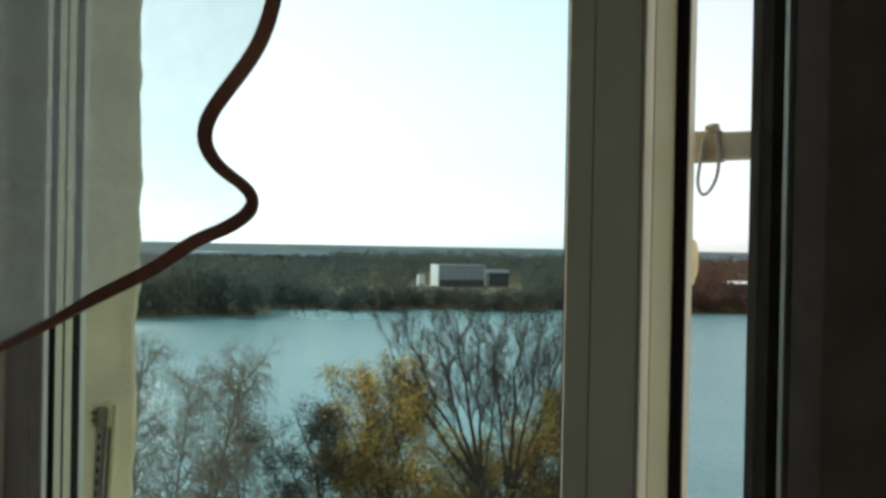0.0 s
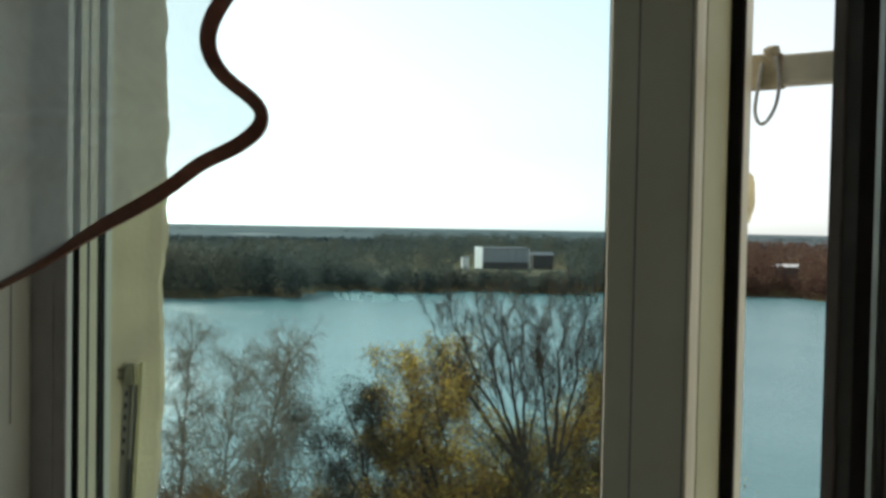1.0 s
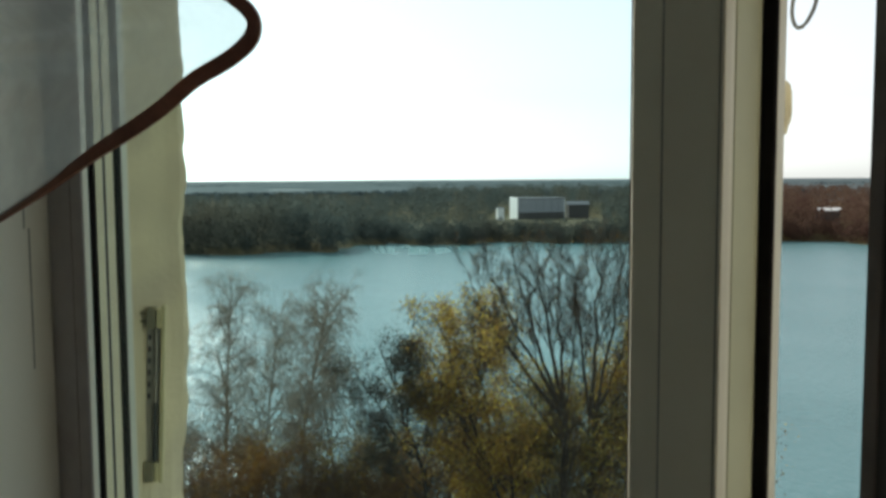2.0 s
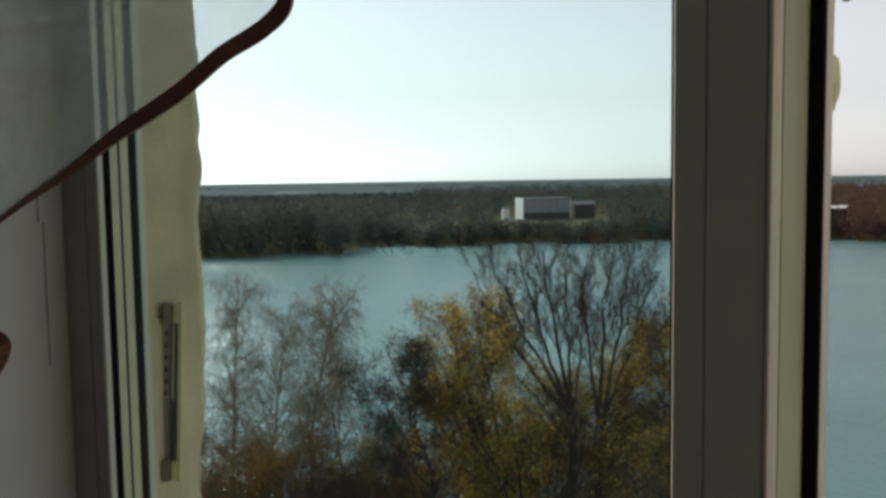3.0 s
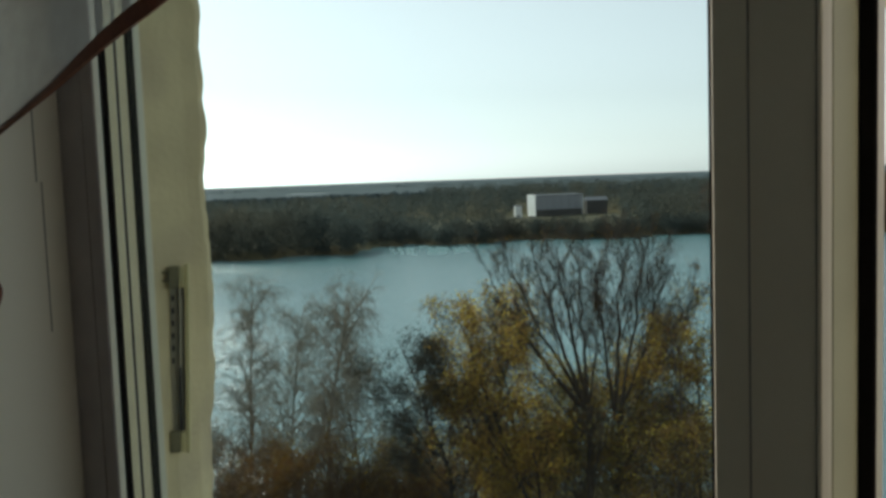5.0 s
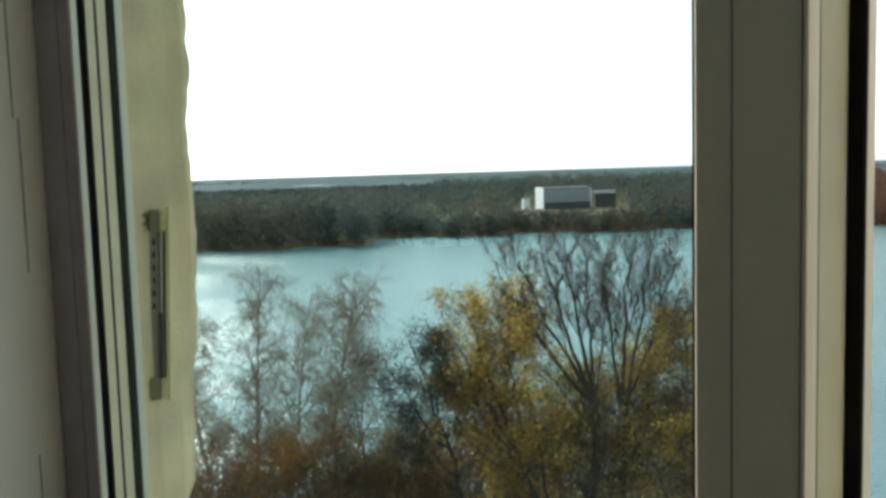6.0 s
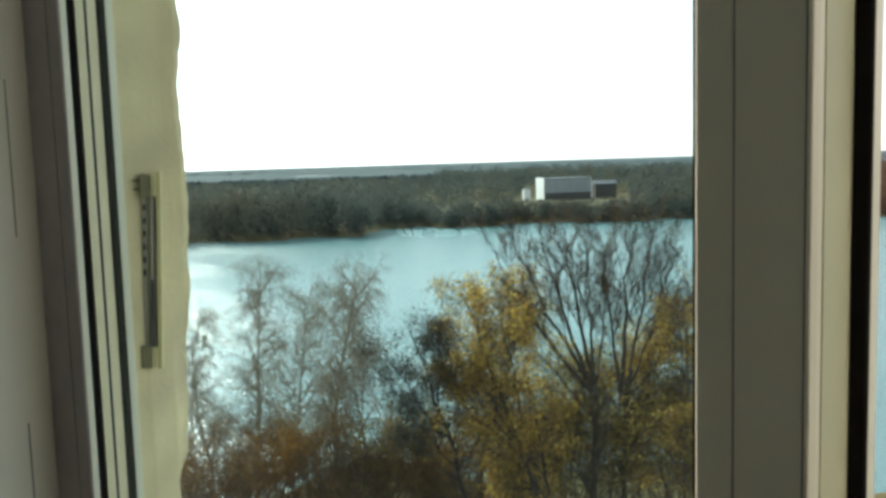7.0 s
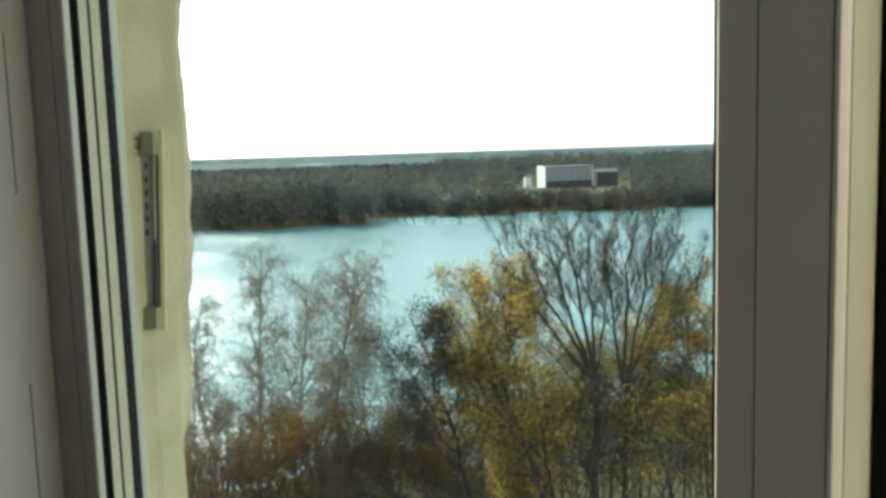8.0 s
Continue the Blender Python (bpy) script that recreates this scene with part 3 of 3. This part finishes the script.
# beyond 560 m the ground takes the colour with haze painted in
for f in ground.data.polygons:
    far, side = rs[f.vertices[0] % nr], azs[f.vertices[0] // nr]
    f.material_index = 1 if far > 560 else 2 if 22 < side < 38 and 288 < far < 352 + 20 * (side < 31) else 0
tagged(ground, "autumn river bank and wooded flat land", "ground", kind="structure")
for f in ground.data.polygons:
    f.use_smooth = True
water = raw("water", [(-4600, 20, LAKE), (4600, 20, LAKE), (4600, 4700, LAKE), (-4600, 4700, LAKE)], [(0, 1, 2, 3)], WATER)
tagged(water, "calm blue grey lake reflecting the sky", "water", kind="structure")

# sheet of far lake water, its bright reflection painted as plain white
flat = raw("far_lake", [polar(a, r, LAKE + 0.15) for a, r in ((46.4, 1180), (39.0, 1180), (39.0, 1640), (46.4, 1640))], [(0, 1, 2, 3)], FAR_LAKE)
tagged(flat, "far lake beyond the woods, bright sky glare painted in", "ground", kind="structure")

# plain body of the house round the room
house = tagged(new("house_wall"), "plain rendered body of the house round the room", "wall", kind="structure")
part("lower_storeys", box_bm(-9.0, -9.0, LAKE, 9.0, 0.05, -0.13), PLASTER, house)
part("side_block", box_bm(-9.0, -9.0, -0.13, -2.16, 0.10, 2.76), PLASTER, house)
part("side_block", box_bm(1.56, -9.0, -0.13, 9.0, 0.10, 2.76), PLASTER, house)
part("rear_block", box_bm(-2.16, -9.0, -0.13, 1.56, -2.26, 2.76), PLASTER, house)
part("roof", box_bm(-9.2, -9.2, 2.77, 9.2, 0.12, 3.1), PLASTER, house)

rng = np.random.default_rng(7)


# ---- trees ----
class Tree:
    """Wood and leaves gathered as plain lists."""

    def __init__(self, seed):
        self.g = np.random.default_rng(seed)
        self.wv, self.wf, self.lv, self.lf = [], [], [], []
        self.tips = []

    def limb(self, path, r0, r1, sides):
        k = len(path)
        vs, fs = tube(path, [r0 + (r1 - r0) * i / (k - 1) for i in range(k)], sides)
        o = len(self.wv)
        self.wv += vs
        self.wf += [tuple(q + o for q in f) for f in fs]

    def grow(self, p, d, length, r, level, spec):
        g = self.g
        steps = 5 if level < 2 else 3
        path = [p]
        d = d.normalized()
        for s in range(steps):
            j = Vector(g.normal(0, spec["wander"], 3))
            d = (d + j + Vector((0, 0, spec["lift"][level]))).normalized()
            path.append(path[-1] + d * length / steps)
        sides = (7, 5, 4, 3, 3)[level]
        self.limb(path, r, max(r * 0.35, 0.005), sides)
        if level >= spec["levels"]:
            self.tips += path[1:]
            return
        n = spec["kids"][level]
        for i in range(n):
            u = spec["bare"][level] + (1 - spec["bare"][level]) * (i + g.random()) / n
            u = min(u, 0.98)
            q = u * steps
            a = path[int(q)].lerp(path[min(int(q) + 1, steps)], q - int(q))
            ax = d.orthogonal().normalized()
            ax.rotate(Matrix.Rotation(g.random() * 6.283, 3, d).to_quaternion())
            spread = spec["spread"][level] * (0.7 + 0.6 * g.random())
            kd = (d * math.cos(spread) + ax * math.sin(spread)).normalized()
            self.grow(a, kd, length * spec["ratio"][level] * (0.65 + 0.6 * g.random()) * (1.15 - 0.5 * u), max(r * (0.62 - 0.3 * u), 0.0065), level + 1, spec)

    def leaf(self, p, size):
        g = self.g
        u, w = Vector(g.normal(0, 1, 3)).normalized(), Vector(g.normal(0, 1, 3)).normalized()
        o = len(self.lv)
        self.lv += [p - u * size, p + w * size * 0.55, p + u * size, p - w * size * 0.55]
        self.lf.append((o, o + 1, o + 2, o + 3))

    def leaves(self, share, size, loose, keep=None):
        for t in self.tips:
            if keep and not keep(t):
                continue
            here = share * max(0.0, 1.0 + 2.2 * noise.noise(t * 0.75))   # leaves hang in clumps
            k = int(here) + (self.g.random() < here - int(here))
            for _ in range(k):
                self.leaf(t + Vector(self.g.normal(0, loose, 3)), size * (0.6 + 0.8 * self.g.random()))

    def done(self, name, label, bark, foliage, at):
        kind = "tree" if "tree" in name or "birch" in name else "bush"
        tree = tagged(new(name), label, kind, group={"birch": "birches on the bank", "golden_birch": "golden birches on the bank", "brown_bush": "brown bushes of the undergrowth", "yellow_bush": "yellow bushes of the undergrowth"}.get(name, ""))
        tree.location = at
        raw("trunk", [v - at for v in self.wv], self.wf, bark, tree, "trunk and bare branches")
        if self.lf:
            raw("crown", [v - at for v in self.lv], self.lf, foliage, tree, "thin autumn foliage")
        return tree


BIRCH_SPEC = dict(levels=3, wander=0.09, lift=(0.04, 0.05, -0.16, -0.50), kids=(30, 9, 9), bare=(0.24, 0.15, 0.15), spread=(0.75, 0.75, 0.7), ratio=(0.22, 0.55, 0.85))
GOLD_SPEC = dict(BIRCH_SPEC, ratio=(0.32, 0.5, 0.75), spread=(0.8, 0.75, 0.7), kids=(22, 7, 7), lift=(0.05, 0.06, -0.16, -0.45), wander=0.10)
FAN_SPEC = dict(levels=3, wander=0.09, lift=(0.09, 0.10, 0.05, 0.03), kids=(8, 8, 8), bare=(0.15, 0.2, 0.1), spread=(0.5, 0.55, 0.6), ratio=(0.5, 0.48, 0.55))
DARK_SPEC = dict(BIRCH_SPEC, lift=(0.03, 0.04, 0.02, -0.02), kids=(12, 7, 5), bare=(0.2, 0.2, 0.1), spread=(0.9, 0.8, 0.7), ratio=(0.5, 0.55, 0.7))
BUSH_SPEC = dict(levels=2, wander=0.12, lift=(0.08, 0.04, 0.0), kids=(7, 6), bare=(0.15, 0.1), spread=(0.7, 0.8), ratio=(0.5, 0.55))


def ground_at(az, r):
    return polar(az, r, land(az, r) - 0.15)


def stand(name, label, seed, az, r, top_el, spec, bark, foliage, share, size, loose, lean=(0, 0), stems=1, fan=0.0, girth=0.16, keep=None):
    """A tree rooted on the bank, whose top shows at the angle top_el (degrees) from the room."""
    t = Tree(seed)
    at = ground_at(az, r)
    tall = 0.93 * (EYE_Z + r * math.tan(radians(top_el)) - at.z)
    for s in range(stems):
        q = 6.283 * s / stems + 0.4
        tilt = fan * (0.35 + 0.65 * t.g.random()) if stems > 1 else 0.0
        d = Vector((math.cos(q) * tilt + lean[0], math.sin(q) * tilt + lean[1], 1))
        t.grow(at + Vector((math.cos(q), math.sin(q), 0)) * 0.12 * (stems > 1), d, tall * (1.0 if stems == 1 else 0.82 + 0.25 * t.g.random()), girth * (1 if stems == 1 else 0.75), 0, spec)
    t.leaves(share, size, loose, keep)
    return t.done(name, label, bark, foliage, at)


def limbed(name, label, seed, az, r, limbs, spec, bark, foliage, share, size, loose, kids=10, twig=2.2, deep=1.0, first=0.3):
    """A tree of a few strong limbs. Each limb: across and up at its foot, across and up at its tip (metres from the root, across
    as seen from the house), its radius at the foot and how far it bows outwards before it rises."""
    t = Tree(seed)
    g = t.g
    at = ground_at(az, r)
    q = radians(az + 1.4)
    across, away = Vector((math.cos(q), math.sin(q), 0)), Vector((-math.sin(q), math.cos(q), 0))
    for x0, z0, x1, z1, girth, bow in limbs:
        d0, d1 = (0.0 if z0 < 1 else g.normal(0, 0.15)), g.normal(0, deep)
        a = across * x0 + away * d0 + Vector((0, 0, z0))
        c = across * x1 + away * d1 + Vector((0, 0, z1))
        b = a.lerp(c, 0.5) + across * (x1 - x0) * bow - Vector((0, 0, (z1 - z0) * bow * 0.5))
        path = []
        for k in range(11):
            u = k / 10
            p = a * (1 - u) ** 2 + b * 2 * u * (1 - u) + c * u * u
            path.append(at + p + Vector(g.normal(0, 0.035 + 0.05 * (u > 0.4), 3)) * (0 < k))
        t.limb(path, girth, max(0.012, girth * 0.16), 8)
        reach = (c - a).length
        for k in range(kids):
            u = first + (0.98 - first) * (k + g.random()) / kids
            i = min(9, int(u * 10))
            p = path[i].lerp(path[i + 1], u * 10 - i)
            d = (path[i + 1] - path[i]).normalized()
            ax = d.orthogonal().normalized()
            ax.rotate(Matrix.Rotation(g.random() * 6.283, 3, d).to_quaternion())
            sp = spec["spread"][0] * (0.6 + 0.7 * g.random())
            t.grow(p, d * math.cos(sp) + ax * math.sin(sp), min(twig, reach * 0.6) * (0.6 + 0.7 * g.random()) * (1.2 - 0.55 * u), max(0.012, girth * 0.38 * (1 - 0.75 * u)), 1, spec)
    t.leaves(share, size, loose)
    return t.done(name, label, bark, foliage, at)


# pale, nearly bare birches
stand("birch", "tall drooping birch with thin pale twigs", 13, 43.2, 46, -6.0, dict(BIRCH_SPEC, ratio=(0.27, 0.55, 0.85)), BIRCH, LEAF_PALE, 0.5, 0.045, 0.12, girth=0.12)
stand("birch", "slender nearly bare birch on the lake bank", 11, 48.7, 47, -6.6, BIRCH_SPEC, BIRCH, LEAF_PALE, 0.45, 0.045, 0.12, girth=0.10)
stand("birch", "slender nearly bare birch on the lake bank", 12, 46.4, 50, -8.0, BIRCH_SPEC, BIRCH, LEAF_PALE, 0.4, 0.045, 0.12, girth=0.08)
stand("birch", "slender nearly bare birch on the lake bank", 14, 51.4, 48, -8.9, BIRCH_SPEC, BIRCH, LEAF_PALE, 0.45, 0.045, 0.12, girth=0.09)
stand("birch", "small bare birch low on the bank", 15, 41.0, 47, -9.0, dict(BIRCH_SPEC, kids=(22, 7, 8)), BIRCH, LEAF_PALE, 0.3, 0.045, 0.12, girth=0.07)
for i in range(6):
    stand("birch", "thin bare birch among the undergrowth", 160 + i, 52.5 - i * 2.5, 44 + 5 * (i % 3) / 2, -12.6 - 1.1 * (i * 7 % 4), dict(BIRCH_SPEC, kids=(16, 5, 5)), BIRCH, LEAF_PALE, 0.4, 0.045, 0.12, girth=0.06)
# dark leaning tree
limbed("leaning_tree", "dark leaning tree with a sparse crown", 21, 33.5, 36, [
    (0.0, 0.0, -2.9, 10.9, 0.15, -0.06), (-1.2, 5.0, -4.1, 8.6, 0.06, 0.10), (-1.6, 6.2, -3.9, 10.2, 0.06, 0.05),
    (-1.9, 7.2, -1.6, 11.0, 0.05, 0.05), (-0.9, 4.2, -3.3, 6.4, 0.045, 0.12), (-1.3, 5.6, -0.7, 9.0, 0.04, 0.1)],
    DARK_SPEC, BARK_DARK, LEAF_DARK, 2.4, 0.05, 0.2, kids=11, twig=1.6, deep=0.7)
# golden birches
limbed("golden_birch", "golden leaved drooping birch on the bank", 31, 28.2, 35.5, [
    (0.0, 0.0, -3.9, 12.6, 0.15, -0.06), (-0.5, 3.2, -4.8, 11.8, 0.08, -0.05), (-1.4, 6.5, -2.4, 12.3, 0.07, 0.05),
    (-0.3, 2.6, -1.3, 9.4, 0.08, 0.05), (-0.9, 5.0, -4.3, 9.2, 0.06, 0.1)],
    GOLD_SPEC, BARK_DARK, LEAF_GOLD, 2.6, 0.055, 0.15, kids=13, twig=2.3, deep=1.0)
stand("golden_birch", "golden leaved drooping birch on the bank", 32, 34.0, 41, -8.2, dict(GOLD_SPEC, kids=(20, 8, 7)), BARK, LEAF_GOLD, 2.4, 0.055, 0.15, girth=0.12)
stand("golden_birch", "golden leaved drooping birch on the bank", 36, 31.2, 40.5, -9.0, dict(GOLD_SPEC, kids=(20, 8, 7)), BARK, LEAF_GOLD, 2.0, 0.055, 0.15, girth=0.11)
stand("golden_birch", "low golden birch with dense leaves", 33, 30.6, 37, -17.5, GOLD_SPEC, BARK, LEAF_GOLD, 4.0, 0.064, 0.2, girth=0.1)
# the large bare trees
limbed("many_stemmed_tree", "large bare many-stemmed tree spreading like a fan", 41, 26.0, 38, [
    (0.0, 0.0, 0.1, 8.2, 0.22, 0.0), (0.0, 7.6, -4.3, 14.0, 0.11, 0.10), (0.0, 7.9, -3.4, 14.6, 0.10, 0.08), (-0.1, 8.0, -2.3, 14.7, 0.10, 0.06),
    (0.05, 8.0, -1.2, 15.0, 0.11, 0.05), (0.1, 8.1, -0.3, 14.8, 0.09, 0.04), (-0.1, 6.6, -3.6, 11.6, 0.05, 0.06), (0.1, 7.2, 0.7, 13.6, 0.06, 0.05)],
    FAN_SPEC, BARK_LIMB, LEAF_BROWN, 0.12, 0.045, 0.12, kids=12, twig=2.2, deep=1.0)
limbed("many_stemmed_tree", "tall bare tree with several upright limbs", 44, 24.0, 39, [
    (0.0, 0.0, 0.0, 7.6, 0.19, 0.0), (-0.1, 7.0, -0.9, 14.6, 0.09, 0.04), (0.0, 7.4, 0.2, 15.0, 0.11, 0.02), (0.1, 7.4, 1.4, 14.8, 0.10, 0.06),
    (0.1, 7.2, 2.4, 13.9, 0.09, 0.08), (0.1, 6.8, 3.6, 12.8, 0.06, 0.10), (0.0, 6.0, 2.6, 11.0, 0.05, 0.10)],
    FAN_SPEC, BARK_LIMB, LEAF_BROWN, 0.16, 0.045, 0.12, kids=15, twig=2.3, deep=1.0)
stand("golden_birch", "yellow green birch beside the large tree", 34, 20.0, 39, -9.6, GOLD_SPEC, BARK, LEAF_GOLD, 3.6, 0.062, 0.16, girth=0.1)
for k, (az, r, el) in enumerate(((25.8, 42, -13.2), (23.0, 41.5, -12.2), (20.8, 41, -12.4), (18.4, 40, -11.0), (28.2, 42, -14.6))):
    stand("golden_birch", "low bushy birch with yellow green leaves", 70 + k, az, r, el, dict(GOLD_SPEC, kids=(20, 7, 6), bare=(0.35, 0.12, 0.1), ratio=(0.42, 0.5, 0.7)), BARK_DARK, LEAF_GOLD if k % 2 else LEAF_OLIVE, 2.6, 0.058, 0.17, girth=0.09)
# undergrowth
g = np.random.default_rng(5)
for i in range(22):
    az = 53.5 - i * 0.92 + g.normal(0, 0.25)
    stand("brown_bush", "brown withered bush in the undergrowth", 60 + i, az, 40 + 7 * g.random(), -16.7 - 2.6 * g.random(), BUSH_SPEC, BARK, LEAF_BROWN if i % 4 else LEAF_GOLD, 6.5, 0.05, 0.3, stems=6, fan=0.5, girth=0.06)
for i in range(12):
    az = 32.0 - i * 1.35 + g.normal(0, 0.25)
    stand("yellow_bush", "yellow green bush in the undergrowth", 90 + i, az, 39.5 + 4 * g.random(), -13.8 - 3.4 * g.random() - (1.5 if az > 28 else 0), dict(BUSH_SPEC, kids=(8, 6)), BARK, LEAF_GOLD if i % 3 == 0 else LEAF_OLIVE, 5.0, 0.064, 0.24, stems=5, fan=0.5, girth=0.06)


# ---- woods of the opposite bank ----
def woods(name, label, count, place, seed, material, cards=130):
    g = np.random.default_rng(seed)
    vs, fs = [], []
    for _ in range(count):
        p, tall, wide = place(g)
        if p is None:
            continue
        for c in range(cards):
            u = g.random()
            q = g.random() * 6.283
            rad = wide * (0.25 + 0.75 * math.sin(math.pi * min(1, u * 0.85 + 0.12))) * math.sqrt(g.random())
            m = p + Vector((math.cos(q) * rad, math.sin(q) * rad, tall * u))
            s = min(wide * (0.09 + 0.10 * g.random()) * (60 / cards) ** 0.15, 0.3 * tall) if cards > 60 else min(wide * 0.25, 0.3 * tall)
            a, b = g.normal(0, 1, 3), g.normal(0, 1, 3)
            o = len(vs)
            vs += [m + Vector(a) * s * 0.6, m + Vector(b) * s * 0.6, m - Vector(a + b) * s * 0.4]
            fs.append((o, o + 1, o + 2))
    return tagged(raw(name, vs, fs, material), label, "woods", kind="stuff")


BLD_AZ, BLD_R = 27.3, 368


def clear(az, r):
    """Open meadow round the hall, and water."""
    if 23.2 < az < 31.0 and r < 392:
        return True
    if 31.0 < az < 37.0 and 305 < r < 335:
        return True
    return abs(az - 42.6) < 3.2 and 1220 < r < 1570


def bank_tree(g):
    az = 1 + 58 * g.random()
    s = shore(az)
    r = s + 3 + 14 * g.random() ** 1.5
    left = min(1, max(0, (az - 38) / 5))
    tall = (2.5 + 3 * g.random()) * (1 - left) + (8 + 5 * g.random()) * left
    return polar(az, r, land(az, r)), tall, 1.6 + 1.2 * g.random()


def inner_tree(g):
    az = 1 + 58 * g.random()
    s = shore(az)
    r = s + 12 + 560 * g.random() ** 1.4
    if clear(az, r):
        return None, 0, 0
    z = land(az, r)
    lump = 0.22 * noise.noise(Vector((az * 0.9, r * 0.01, 3.0))) + 0.12 * noise.noise(Vector((az * 4, r * 0.02, 7.0)))
    top = EYE_Z - r * math.tan(radians((0.98 if az > 36 else 0.52) + lump))
    tall = min(7 + 6 * g.random(), top - z - 1.5 * g.random())
    if 30 < az < 38 and r < 300:
        tall = min(tall, 3.5 + 3 * g.random())
    if tall < 1.5:
        return None, 0, 0
    return polar(az, r, z), tall, min(2.4 + 1.8 * g.random(), tall * 0.5)


def back_tree(g):
    az = 1 + 58 * g.random()
    r = 620 + 2700 * g.random() ** 1.5
    if clear(az, r):
        return None, 0, 0
    z = land(az, r)
    tall = min(4 + 6 * g.random(), EYE_Z - r * math.tan(radians(0.36 + 0.1 * g.random())) - z)
    if abs(az - 42.6) < 4 and 1570 <= r < 2100:
        tall = min(tall, 1.5)
    if r < 1570:
        tall = min(tall, EYE_Z - r * math.tan(radians(0.92)) - z)
    if tall < 1:
        return None, 0, 0
    return polar(az, r, z), tall, 7 + 8 * g.random()


def side(place, russet):
    """The russet woods lie on one side, the dark mixed woods on the other."""
    def chosen(g):
        p, tall, wide = place(g)
        if p is not None and (math.degrees(math.atan2(-p.x, p.y)) < 18.5 + 1.5 * math.sin(p.y)) != russet:
            p = None
        return p, tall, wide
    return chosen


woods("bank_woods", "dark shrubs and trees along the opposite bank", 1100, side(bank_tree, False), 3, WOODS)
woods("russet_bank_woods", "russet shrubs along the opposite bank", 1100, side(bank_tree, True), 13, BROWN_WOODS)
woods("far_woods", "dark autumn woods behind the opposite bank", 2900, side(inner_tree, False), 4, WOODS)
woods("russet_woods", "russet autumn woods behind the opposite bank", 2900, side(inner_tree, True), 14, BROWN_WOODS)
woods("distant_woods", "distant woods tinted pale and bluish for haze", 2600, back_tree, 6, HAZE_WOODS, 30)


# ---- hall on the opposite bank ----
def hall():
    h = tagged(new("hall"), "long blue grey hall with a white gable across the lake", "building")
    at = ground_at(BLD_AZ, BLD_R)
    h.matrix_world = Matrix.Translation(at) @ Matrix.Rotation(radians(BLD_AZ + 24), 4, "Z")
    part("side_wall", box_bm(-10.5, 0, -1, 10.3, 0.3, 8.6), BOARD_BLUE, h)
    part("gable_wall", box_bm(-10.8, 0, -1, -10.5, 9, 9.2), BOARD_WHITE, h, "white sheet gable")
    part("gable_wall", box_bm(10.3, 0, -1, 10.6, 9, 9.0), BOARD_WHITE, h)
    part("rear_wall", box_bm(-10.5, 8.7, -1, 10.3, 9, 8.6), BOARD_BLUE, h)
    part("roof", box_bm(-10.5, -0.4, 8.6, 10.3, 9.2, 9.0), ROOF_GREY, h)
    for k in range(6):
        part("rib", box_bm(-9 + k * 3.3, -0.12, -1, -8.85 + k * 3.3, 0.0, 8.5), ROOF_GREY, h)
    part("plinth", box_bm(-10.4, -0.25, -1, 10.2, -0.002, 2.9), BOARD_DARK, h, "dark lower band")
    return h


hall()
shed = tagged(new("shed"), "small white shed beside the hall", "building")
shed.matrix_world = Matrix.Translation(ground_at(30.0, 366)) @ Matrix.Rotation(radians(45), 4, "Z")
part("body", box_bm(-1.3, -1.5, -1, 1.3, 1.5, 5.0), BOARD_WHITE, shed)
part("roof", box_bm(-1.5, -1.7, 5.0, 1.5, 1.7, 5.3), ROOF_GREY, shed)
cabin = tagged(new("cabin"), "low dark cabin with a pale roof in the russet woods", "building")
cabin.matrix_world = Matrix.Translation(ground_at(10.0, 318)) @ Matrix.Rotation(radians(18), 4, "Z")
part("body", box_bm(-3.6, -2, -1, 3.6, 2, 7.0), BOARD_DARK, cabin)
part("roof", bar_bm([(-2.4, 7.0), (0, 7.9), (2.4, 7.0)], -4.0, 4.0), BOARD_WHITE, cabin, "pale sheet roof")
barn = tagged(new("barn"), "dark timber barn beside the hall", "building")
barn.matrix_world = Matrix.Translation(ground_at(25.0, 380)) @ Matrix.Rotation(radians(40), 4, "Z")
part("body", box_bm(-4.4, -3, -1, 4.4, 3, 5.8), BOARD_DARK, barn)
part("roof", bar_bm([(-3.4, 5.8), (0, 7.2), (3.4, 5.8)], -4.7, 4.7), ROOF_GREY, barn)
